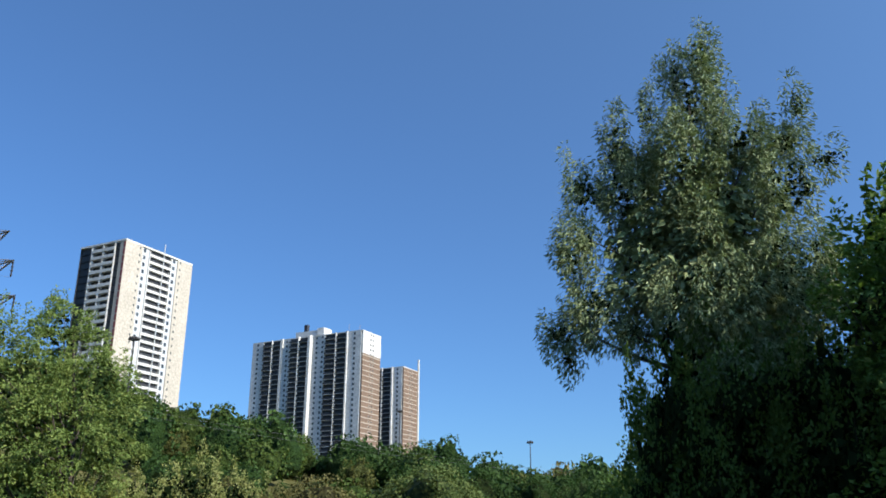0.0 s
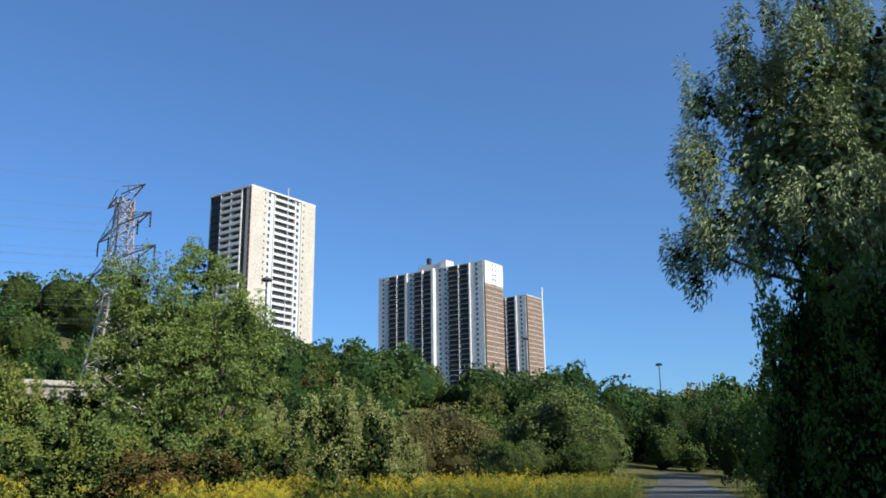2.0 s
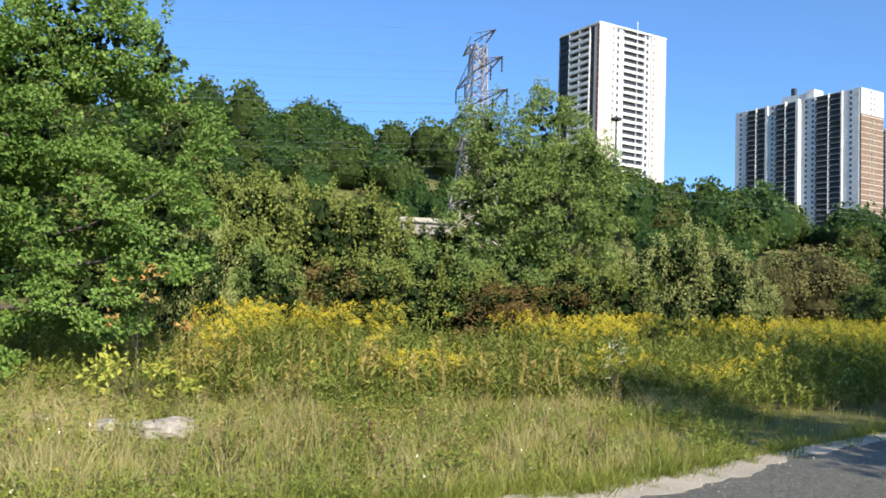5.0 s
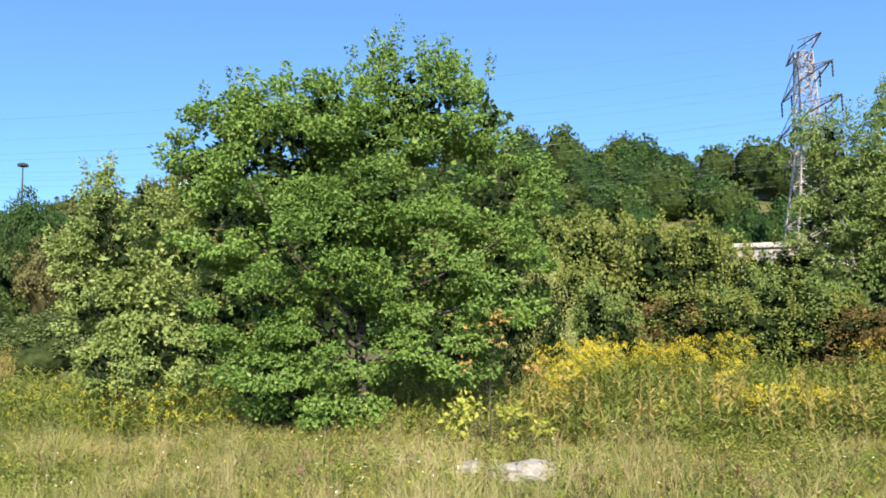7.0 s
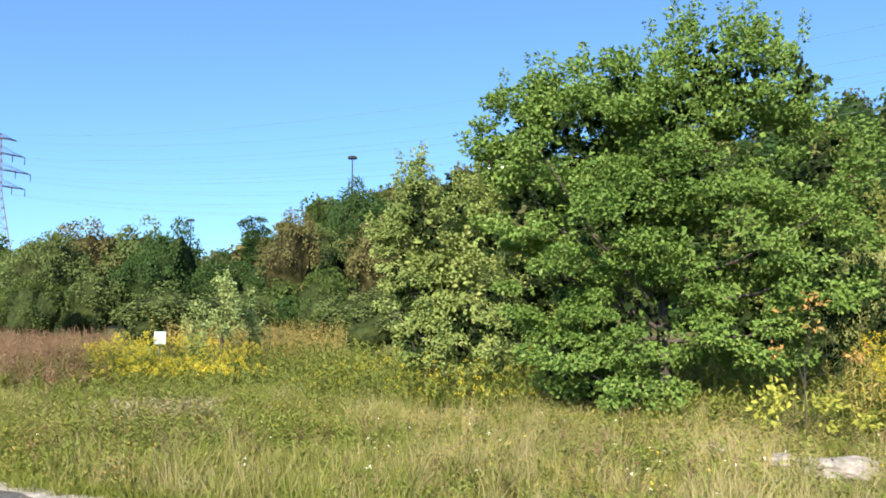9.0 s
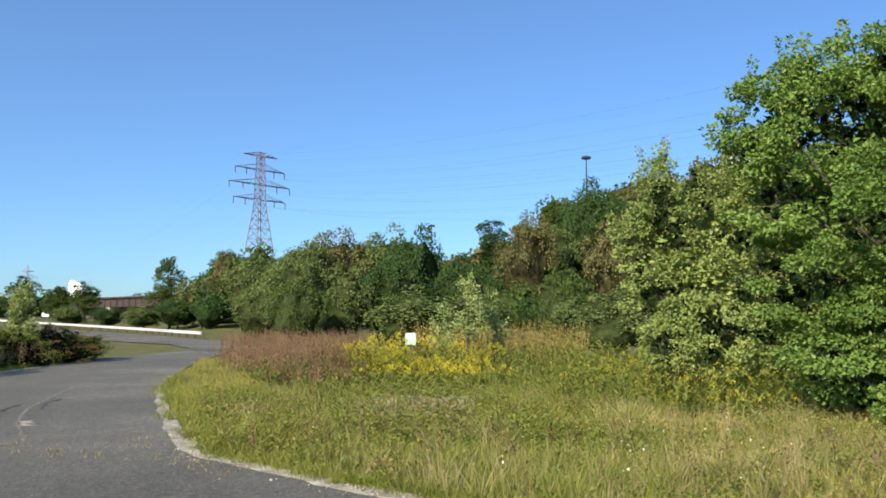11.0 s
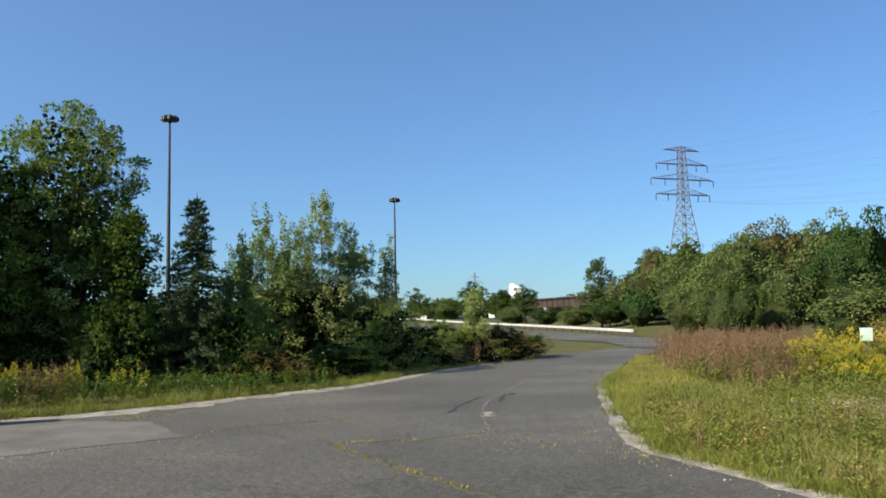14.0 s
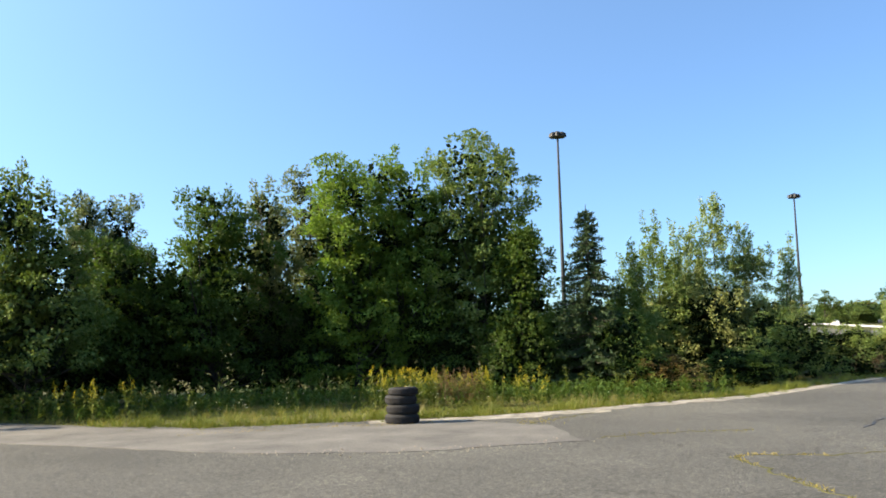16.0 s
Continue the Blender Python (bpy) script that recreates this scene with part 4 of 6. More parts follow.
# ---- hillside woods ----
def crown_template(seed, n=430, leaf=0.085, fine=2, loose=0.6):
    """A lumpy unit crown: an inner body coloured dark for shade, and leaf sprays that sit on many small clumps over a
    few large lobes.
    """
    rng = rng_of(seed)
    big = np.concatenate([sphere_dirs(rng, 9) * rng.uniform(0.3, 0.52, (9, 1)), rng.uniform(0.36, 0.52, (9, 1))], 1)
    big[0] = (0, 0, -0.1, 0.66)

    def reach(d, lob):
        # how far the union of lumps goes in each direction
        b = d @ lob[:, :3].T
        q = b * b - (lob[:, :3] ** 2).sum(1)[None] + lob[:, 3][None] ** 2
        return np.where(q > 0, b + np.sqrt(np.maximum(q, 0)), 0.5).max(1)

    k = 64
    d = sphere_dirs(rng, k)
    d[:, 2] = np.where(rng.random(k) < 0.7, np.abs(d[:, 2]), d[:, 2])
    small = np.concatenate([d * (reach(d, big) * rng.uniform(0.78, 1.0, k))[:, None], rng.uniform(0.12, 0.24, (k, 1))], 1)
    bm = bmesh.new()
    bmesh.ops.create_icosphere(bm, subdivisions=fine, radius=1.0)
    u = np.array([q.co for q in bm.verts])
    cf = np.array([[q.index for q in fc.verts] for fc in bm.faces])
    bm.free()
    cv = u * (reach(u, np.concatenate([big, small])) * 0.84)[:, None]
    c = small[rng.choice(k, n, p=small[:, 3] ** 2 / (small[:, 3] ** 2).sum())]
    out = unit(c[:, :3])
    v = unit(sphere_dirs(rng, n) + out * 0.7 + [0, 0, 0.25])
    P = c[:, :3] + v * (c[:, 3] * rng.uniform(0.75, 1.2, n))[:, None]
    N = unit(v + rng.normal(size=(n, 3)) * loose + [0, 0, 0.2])
    D = unit(np.cross(N, rng.normal(size=(n, 3))))
    L = leaf * rng.uniform(0.6, 1.4, n)
    leaves = leaf_arrays(P - D * L[:, None] * 0.5, D, N, L, L * 0.85, 0.15)
    return leaves, (cv, cf)


TEMPL = [crown_template(s, 480, 0.1) for s in range(6)]


def woods(name, spots, label, mats, seed):
    """Many far trees as one mass: trunks' crowns with inner bodies."""
    rng = rng_of(seed)
    V, F, I, at = [], [], [], 0
    for x, y, z, r, h, m in spots:
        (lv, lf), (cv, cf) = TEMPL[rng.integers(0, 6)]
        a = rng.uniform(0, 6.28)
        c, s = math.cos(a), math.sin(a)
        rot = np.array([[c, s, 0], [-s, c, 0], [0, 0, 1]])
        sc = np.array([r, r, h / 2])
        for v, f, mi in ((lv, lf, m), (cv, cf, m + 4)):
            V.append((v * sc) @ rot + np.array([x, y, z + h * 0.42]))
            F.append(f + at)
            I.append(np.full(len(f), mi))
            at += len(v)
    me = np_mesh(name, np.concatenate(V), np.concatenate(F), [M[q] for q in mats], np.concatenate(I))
    return tagged(new(name, me), label, "woods", kind="stuff")


def hill_spots():
    rng = rng_of(11)
    out = [(*polar(a, r)[:2], float(land_z(*polar(a, r)[:2])) - 0.6, 3.6, 8.0, 0) for a, r in ((30.4, 119), (32.0, 116), (33.4, 121), (31.2, 128), (34.6, 112), (28.4, 114))]
    tries = 0
    while len(out) < 720 and tries < 26000:
        tries += 1
        az = rng.uniform(-34, 104)
        r = 72 + 165 * rng.random() ** 0.8
        x, y, _ = polar(az, r)
        z = float(land_z(x, y))
        if az < 12 and r < 105:
            continue
        if az > 86 and r < 120:
            continue
        if abs(x + 49.1) < 4.5 and abs(y - 87.1) < 4.5:
            continue
        if 30.8 < az < 35.4 and r < 80:
            continue
        if -9 < az < -1 and r < 118:
            continue
        size = rng.uniform(2.6, 5.0) * (0.8 + 0.5 * (r > 130))
        if any((x - o[0]) ** 2 + (y - o[1]) ** 2 < (0.44 * (size + o[3])) ** 2 for o in out):
            continue
        m = rng.choice(4, p=[0.55, 0.33, 0.10, 0.02] if az < 50 else [0.3, 0.35, 0.25, 0.10])
        out.append((x, y, z - 0.6, size, size * rng.uniform(1.7, 2.4) * (1.2 if az < 6 else 1.0), m))
    return out


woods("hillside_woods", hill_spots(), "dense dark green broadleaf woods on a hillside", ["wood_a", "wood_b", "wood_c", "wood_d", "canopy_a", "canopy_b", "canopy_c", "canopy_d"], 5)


def far_spots():
    rng = rng_of(12)
    out = []
    for _ in range(130):
        az = rng.uniform(100, 178)
        r = rng.uniform(280, 420)
        x, y, _ = polar(az, r)
        s = rng.uniform(6, 9)
        out.append((x, y, float(land_z(x, y)) - 1.5, s, s * rng.uniform(1.3, 1.9), rng.choice(4, p=[0.35, 0.35, 0.2, 0.1])))
    return out


woods("distant_woods", far_spots(), "distant line of green trees beyond the ramp", ["wood_a", "wood_b", "wood_c", "wood_d", "canopy_a", "canopy_b", "canopy_c", "canopy_d"], 6)

# ---- trees and shrubs ----
def outline_lobes(rows, k, depth, near=0.0):
    """Lobes from sideways place, height, half width and half height, with a depth like their width; low ones may stand out."""
    return [(u, 0.25 * math.sin(7 * u + 3 * z) - 0.6 * near * (z < 3.6), z, r * k, r * k * depth, h * k) for u, z, r, h in rows]


broadleaf("maple_tree", polar(58.5, 15.6), "broad leafy green maple with branches down to the grass", "tree",
          outline_lobes([(-0.55, 5.8, 1.08, 0.85), (0.7, 6.0, 1.01, 0.83), (2.2, 5.65, 0.95, 1.0), (-2.3, 5.3, 0.95, 0.85), (-1.4, 5.5, 1.0, 0.85), (1.35, 5.7, 0.9, 0.9), (-2.93, 4.74, 0.51, 0.59), (-1.4, 4.71, 1.34, 1.11),
                         (0.3, 5.3, 1.0, 0.8), (0.27, 4.47, 1.49, 1.23), (2.35, 4.22, 1.15, 1.14), (-2.33, 3.68, 1.02, 0.98), (-0.88, 3.23, 1.44, 1.19), (0.89, 2.96, 1.5, 1.11), (2.25, 2.57, 0.9, 1.02),
                         (-1.82, 2.22, 0.93, 0.88), (-0.46, 1.65, 1.44, 0.98), (-1.59, 1.0, 0.98, 0.6), (-0.82, 0.5, 1.14, 0.5), (1.3, 1.5, 1.0, 0.7)], 0.93, 1.2, 1.0),
          "maple", 21, clumps=450, radius=0.34, per=215, leaf=0.075, aspect=0.72, zmin=0.3, flat=0.42, trunk_r=0.13, limbs=20, shoots=130, shoot_len=0.5, height=5.4, inner=5, rz=58.5, body=0.6, rho=(0.66, 1.04))
broadleaf("maple_sapling", polar(74.0, 18.5), "smaller pale maple turning yellow beside the large one", "tree",
          outline_lobes([(0.2, 2.3, 1.0, 1.4), (-0.1, 1.1, 0.8, 0.9), (0.9, 1.4, 1.1, 1.1), (-0.3, 4.1, 0.45, 1.0), (-0.6, 2.6, 0.5, 1.0), (0.5, 4.3, 0.5, 1.0), (1.2, 3.4, 0.7, 1.0), (-0.9, 3.4, 0.3, 0.6), (0.0, 3.4, 0.7, 0.8), (1.4, 4.6, 0.4, 0.8)], 0.9, 0.9),
          "maple_pale", 22, clumps=230, radius=0.22, per=110, leaf=0.072, aspect=0.7, trunk_r=0.07, limbs=40, shoots=60, shoot_len=0.5, rz=74, body=0.6, inner=5)
# tall silvery tree over the road
broadleaf("willow_tree", polar(-17.2, 16.5), "tall dark silvery-leaved tree beside the road", "tree",
          outline_lobes([(0.3, 11.05, 0.42, 0.7), (-0.23, 10.9, 0.2, 0.5), (0.17, 10.4, 0.8, 0.76), (-0.86, 9.9, 0.25, 0.45), (-1.46, 9.4, 0.36, 0.76), (-2.15, 8.5, 0.46, 0.6), (-1.3, 8.4, 0.72, 0.8),
                         (-2.4, 7.2, 0.5, 0.77), (-0.3, 8.9, 0.85, 1.1), (0.9, 9.2, 0.77, 0.9), (2.0, 9.8, 0.18, 0.6), (1.7, 9.2, 0.45, 0.36), (2.4, 8.56, 0.45, 0.18), (1.6, 8.1, 0.7, 0.75), (0.4, 7.6, 1.2, 1.0),
                         (-1.0, 7.1, 0.9, 0.87), (-2.1, 6.0, 0.76, 0.57), (-2.85, 5.6, 0.4, 0.3), (-2.7, 5.1, 0.25, 0.3), (-1.5, 5.5, 0.5, 0.4), (0.04, 6.0, 1.5, 1.0), (1.5, 6.3, 0.9, 1.4), (0.4, 4.4, 1.4, 0.95), (0.3, 3.0, 1.2, 0.9)], 0.82, 1.0),
          "olive", 23, clumps=620, radius=0.19, per=140, leaf=0.115, aspect=0.26, flat=2.3, droop=0.9, up=0.15, zmin=0.15, trunk_r=0.2, limbs=24, shoots=60, shoot_len=0.35, height=10.2, inner=10, rz=-17.2, body=0.82, rho=(0.72, 1.05), rise=(0.72, 0.98))
broadleaf("maple_tree", polar(-32.0, 14.2), "bright green broadleaf tree beside the dark silvery tree", "tree",
          crown_lobes(124, 5.8, 7.9, 0.1, 0.35, 14), "maple", 24, clumps=230, radius=0.42, per=130, leaf=0.105, aspect=0.6, trunk_r=0.12, limbs=50, shoots=16, body=0.75, inner=6)
# grey-green tree in front of the pylon
broadleaf("ash_tree", polar(24.2, 27.0), "grey-green young ash tree in front of a pylon", "tree",
          outline_lobes([(-0.31, 7.54, 1.05, 1.09), (-2.2, 6.94, 1.03, 0.98), (-1.29, 5.9, 1.89, 1.42), (0.87, 6.13, 0.97, 1.17), (-2.45, 4.65, 1.18, 1.39), (-0.2, 4.34, 2.07, 1.58), (1.52, 4.36, 0.88, 1.42), (-1.18, 2.76, 2.19, 1.2), (1.03, 2.43, 1.38, 1.03)], 0.92, 1.0),
          "ash", 25, clumps=340, radius=0.34, per=150, leaf=0.095, aspect=0.55, trunk_r=0.13, limbs=60, shoots=60, shoot_len=0.6, rz=24.2, body=0.65, inner=4)
# trees that shade the road further on; those beyond az -38 are unseen, added as shade casters
for i, (x, y, w, h) in enumerate([(9.6, 27, 6.0, 8.5), (9.6, 36, 6.5, 8.5), (11.0, 48, 6.5, 8.5), (13.6, 64, 7.5, 8.0), (15.5, 84, 8.5, 8.5), (10.6, 11.3, 7.0, 11.0), (14.8, 7.0, 8.0, 14.0), (9.2, 19.0, 5.5, 9.8), (14.0, 14.0, 7.0, 12.0), (8.6, 15.6, 5.0, 8.4), (8.6, 23.2, 5.5, 11.0), (9.6, 5.6, 6.5, 12.0), (17.0, 14.0, 9.0, 10.0), (18.0, 22.5, 8.0, 11.0)]):
    broadleaf("roadside_tree", (x, y, 0), "dark broadleaf roadside tree, in a row partly unseen and added for shade", "tree", crown_lobes(140 + i, w, h, 0.12, 0.45, 11), "backlit", 240 + i,
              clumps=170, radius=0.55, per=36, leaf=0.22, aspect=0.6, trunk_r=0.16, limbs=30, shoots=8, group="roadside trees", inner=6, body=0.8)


FIRST = {}
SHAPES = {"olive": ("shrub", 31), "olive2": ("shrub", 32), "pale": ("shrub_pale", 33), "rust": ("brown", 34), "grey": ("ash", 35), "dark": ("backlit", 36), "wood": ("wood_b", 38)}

FAR_LEAF = {"olive": "bush_far", "olive2": "bush_far", "rust": "wood_d", "grey": "wood_b", "dark": "wood_a", "wood": "wood_a"}


def shrub(kind, az, d, width, height, label, group="thicket shrubs", far=False, rz=0.0):
    """A shrub of that width and height; alike ones share their meshes."""
    x, y, _ = polar(az, d)
    z = float(land_z(x, y)) - 0.05
    key = (kind, far)
    if key not in FIRST and far:
        mat, seed = FAR_LEAF[kind], SHAPES[kind][1]
        ob = FIRST[key] = thing("shrub", (x, y, z), label, "shrub", group, rz=rz)
        v, f = limb_arrays(rng_of(seed), 0.7, 0.04, np.array([(0.3, 0.1, 0.7), (-0.3, 0.2, 0.6), (0, -0.3, 0.8)]), 3)
        part("trunk", np_mesh("trunk", v, f, [M["bark"]], smooth=True), None, ob)
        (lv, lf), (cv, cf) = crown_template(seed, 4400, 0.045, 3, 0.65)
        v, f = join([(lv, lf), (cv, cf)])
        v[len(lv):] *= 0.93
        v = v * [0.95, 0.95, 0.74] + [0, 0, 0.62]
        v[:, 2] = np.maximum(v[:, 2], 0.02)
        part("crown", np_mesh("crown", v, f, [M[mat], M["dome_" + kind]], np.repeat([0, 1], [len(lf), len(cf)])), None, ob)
    elif key not in FIRST:
        mat, seed = SHAPES[kind]
        FIRST[key] = broadleaf("shrub", (x, y, z), label, "shrub", crown_lobes(seed, 2.0, 1.6, 0.12, 0.35, 12), mat, seed,
                               clumps=120, radius=0.16, per=50, leaf=0.037, aspect=0.7, zmin=0.04, rho=(0.6, 1.05), body=0.66,
                               trunk_r=0.03, limbs=16, shoots=22, shoot_len=0.2, group=group, inner=2)
        ob = FIRST[key]
        ob.rotation_euler = (0, 0, radians(rz))
    else:
        ob = copy_thing(FIRST[key], pose(x, y, z, 0, 0, rz))
        tagged(ob, label, "shrub", group)
    ob.scale = (width / 1.9, width / 1.9, height / (1.22 if far else 1.5))
    return ob


OLIVE, PALE, RUST = "olive-green thicket shrub behind the goldenrod", "pale green willow shrub behind the goldenrod", "rusty brown shrub behind the goldenrod"
for i, (k, az, d, w, h, lab) in enumerate([
        ("olive", 42.5, 28, 6.5, 5.4, OLIVE), ("olive2", 38.6, 26, 5.0, 4.9, OLIVE), ("olive", 34.6, 30, 4.8, 4.4, OLIVE), ("olive2", 31.8, 29, 4.4, 4.25, OLIVE), ("rust", 39.5, 22, 4, 2.4, RUST), ("olive2", 45.5, 23, 4, 3.4, OLIVE),
        ("grey", 32.5, 24, 4.5, 3.1, OLIVE), ("olive2", 29.5, 24, 4, 2.7, OLIVE), ("pale", 16.8, 29, 4.2, 3.9, PALE), ("pale", 13.9, 30, 3.8, 3.6, PALE), ("pale", 18.8, 27.5, 3.6, 3.4, PALE), ("olive", 21.5, 23, 3.5, 2.8, OLIVE),
        ("pale", 11.8, 31, 2.8, 2.7, PALE), ("rust", 24, 23, 4.2, 2.2, RUST), ("rust", 27.5, 23, 3.5, 2.1, RUST), ("rust", 20, 24, 3.0, 2.0, RUST), ("olive", 36, 22, 4, 2.7, OLIVE), ("grey", 43, 21, 3.0, 2.7, OLIVE),
        ("olive", 48.5, 25, 5, 5.0, OLIVE), ("pale", 47.3, 19, 2.2, 3.0, PALE), ("olive2", 52, 28, 6, 4.0, OLIVE), ("olive", 66, 30, 6, 4.0, OLIVE), ("grey", 71, 29, 5, 3.6, OLIVE)]):
    shrub(k, az, d, w, h, lab, rz=i * 77)
# darker leaves here stand in for shade on the silvery tree's lower crown
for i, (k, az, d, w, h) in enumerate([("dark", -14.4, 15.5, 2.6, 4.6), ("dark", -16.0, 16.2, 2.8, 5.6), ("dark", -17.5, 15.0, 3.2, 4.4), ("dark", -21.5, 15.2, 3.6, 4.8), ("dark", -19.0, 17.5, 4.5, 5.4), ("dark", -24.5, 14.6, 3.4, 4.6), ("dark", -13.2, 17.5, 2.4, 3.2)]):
    shrub(k, az, d, w, h, "dark-leaved shrub standing in for the silvery tree's shaded lower crown", "roadside shrubs", rz=i * 97)
BUSH, BROWN = "large rounded green bush on the valley floor", "brownish rounded bush below the hillside"
for i, (k, az, d, w, h, lab) in enumerate([
        ("rust", 8.2, 80, 10, 7.2, BROWN), ("rust", 11.0, 76, 7.5, 5.6, BROWN), ("olive", 0.6, 88, 13, 9.6, BUSH), ("olive2", 2.2, 95, 12, 9.0, BROWN), ("olive2", -1.0, 80, 7, 6.4, BUSH),
        ("grey", 5.2, 70, 6, 4.2, BUSH), ("wood", -7.2, 130, 9, 9, BUSH), ("rust", 14, 85, 8, 6, BROWN), ("olive2", 3.8, 78, 6, 4.0, BUSH), ("grey", -0.2, 74, 5, 3.8, BUSH),
        ("olive2", 99.4, 70, 6.6, 6.3, BUSH), ("olive2", 97.7, 74, 8.0, 8.0, BUSH), ("rust", 95.6, 79, 9.0, 9.6, BROWN), ("olive", 93.2, 78, 8.8, 9.8, BUSH), ("dark", 90.6, 74, 7.6, 9.2, BUSH), ("dark", 92.6, 67, 6.0, 6.6, BUSH), ("dark", 88.2, 70, 6.0, 6.8, BUSH), ("olive", 90.6, 45, 7.6, 3.3, BUSH),
        ("olive", 95.4, 66, 6.0, 5.2, BUSH), ("grey", 98.6, 62, 5.0, 4.4, BUSH), ("olive2", 101.0, 72, 6, 4.2, BUSH), ("rust", 83.2, 92, 8.0, 11.0, BROWN), ("dark", 79.4, 105, 9.0, 13.6, BUSH), ("rust", 76.9, 80, 9.4, 9.8, BROWN), ("grey", 81.2, 52, 4.2, 4.6, BUSH), ("olive", 78.2, 38, 6.0, 3.0, BUSH),
        ("olive", 85.9, 62, 5, 4.0, BUSH), ("grey", 87.2, 90, 7, 6.0, BUSH), ("olive2", 82.0, 100, 10, 9.0, BUSH), ("olive", 75.0, 40, 6.0, 4.0, BUSH),
        ("rust", 102.9, 150, 7, 9.5, BROWN), ("olive", 101.5, 130, 12, 9.0, BUSH), ("olive", 104.3, 140, 10, 7.0, BUSH), ("olive2", 98.5, 110, 14, 10, BUSH), ("dark", 106.0, 135, 9, 5.0, BUSH), ("olive", 108.0, 140, 9, 3.6, BUSH),
        ("dark", -12.3, 46, 4.4, 4.6, BUSH), ("dark", -10.6, 62, 4.6, 6.4, BUSH), ("dark", -9.3, 82, 6, 7.4, BUSH), ("dark", -8.7, 106, 8, 9.4, BUSH), ("wood", -5.4, 128, 9, 9.0, BUSH), ("wood", -1.8, 128, 10, 9.5, BUSH), ("dark", -15.5, 34, 4.2, 4.4, BUSH), ("dark", -11.4, 55, 4, 5.0, BUSH), ("dark", 110, 150, 7, 3.2, BUSH), ("olive", 112.3, 160, 7, 3.4, BUSH)]):
    shrub(k, az, d, w, h, lab, "valley bushes", True, i * 61)
for i, (az, d, w, h, mat, lab) in enumerate([
        (106.5, 140, 7.6, 12.0, "wood_b", "single round-headed tree beside the ramp"), (103.1, 165, 8.5, 10.6, "wood_a", "dark tree below the pylon"), (111.4, 190, 9, 8.6, "wood_b", "green tree beyond the guard rail"),
        (112.9, 180, 6, 7.5, "wood_b", "green tree beyond the guard rail"), (114.9, 210, 11, 9.8, "wood_a", "dark tree beyond the guard rail"), (118.6, 235, 13, 8.4, "wood_b", "green tree beyond the guard rail"), (120.4, 242, 12, 8.0, "wood_a", "dark tree beyond the guard rail"), (85.7, 130, 7.4, 14.3, "wood_a", "tall dark tree on the slope"), (83.8, 120, 4.6, 12.0, "wood_a", "dark tree rising out of the slope"), (81.8, 130, 6.0, 12.6, "wood_b", "dark tree rising out of the slope")]):
    x, y, _ = polar(az, d)
    broadleaf("tree", (x, y, float(land_z(x, y)) - 0.2), lab, "tree", crown_lobes(160 + i, w, h, 0.25, 0.4, 9), mat, 260 + i, clumps=110, radius=0.6, per=60, leaf=0.26, aspect=0.7,
              trunk_r=0.25, limbs=14, group="distant trees", inner=2, body=0.8)
# shaded trees along the verge; those past az 177 stand out of view, added to cast shade
VT = "dark shaded broadleaf tree in the verge row, continued unseen to cast shade"
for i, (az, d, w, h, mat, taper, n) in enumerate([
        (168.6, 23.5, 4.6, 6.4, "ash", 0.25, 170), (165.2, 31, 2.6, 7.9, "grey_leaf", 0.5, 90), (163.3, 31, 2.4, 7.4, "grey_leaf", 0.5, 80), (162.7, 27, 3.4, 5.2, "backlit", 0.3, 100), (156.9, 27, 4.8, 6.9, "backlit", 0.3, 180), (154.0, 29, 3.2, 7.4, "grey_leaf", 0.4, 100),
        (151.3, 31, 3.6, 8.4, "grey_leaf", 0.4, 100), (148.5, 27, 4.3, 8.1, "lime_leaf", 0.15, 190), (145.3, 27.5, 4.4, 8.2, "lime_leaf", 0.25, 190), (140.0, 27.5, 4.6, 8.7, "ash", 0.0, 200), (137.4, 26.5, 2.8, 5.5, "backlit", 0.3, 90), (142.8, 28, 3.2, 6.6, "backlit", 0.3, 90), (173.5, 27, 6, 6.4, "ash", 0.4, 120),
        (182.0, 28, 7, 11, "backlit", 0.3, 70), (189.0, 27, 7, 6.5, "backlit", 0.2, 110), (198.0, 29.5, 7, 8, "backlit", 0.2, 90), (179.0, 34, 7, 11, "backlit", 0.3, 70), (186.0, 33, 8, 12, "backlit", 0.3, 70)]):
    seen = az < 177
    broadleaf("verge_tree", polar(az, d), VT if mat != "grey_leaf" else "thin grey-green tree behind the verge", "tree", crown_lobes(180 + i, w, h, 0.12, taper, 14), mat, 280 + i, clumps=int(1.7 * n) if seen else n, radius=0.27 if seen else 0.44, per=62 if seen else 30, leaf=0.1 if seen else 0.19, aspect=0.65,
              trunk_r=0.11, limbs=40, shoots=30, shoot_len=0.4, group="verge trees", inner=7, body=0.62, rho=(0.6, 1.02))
LOW = "dark shaded shrub at the foot of the verge trees"
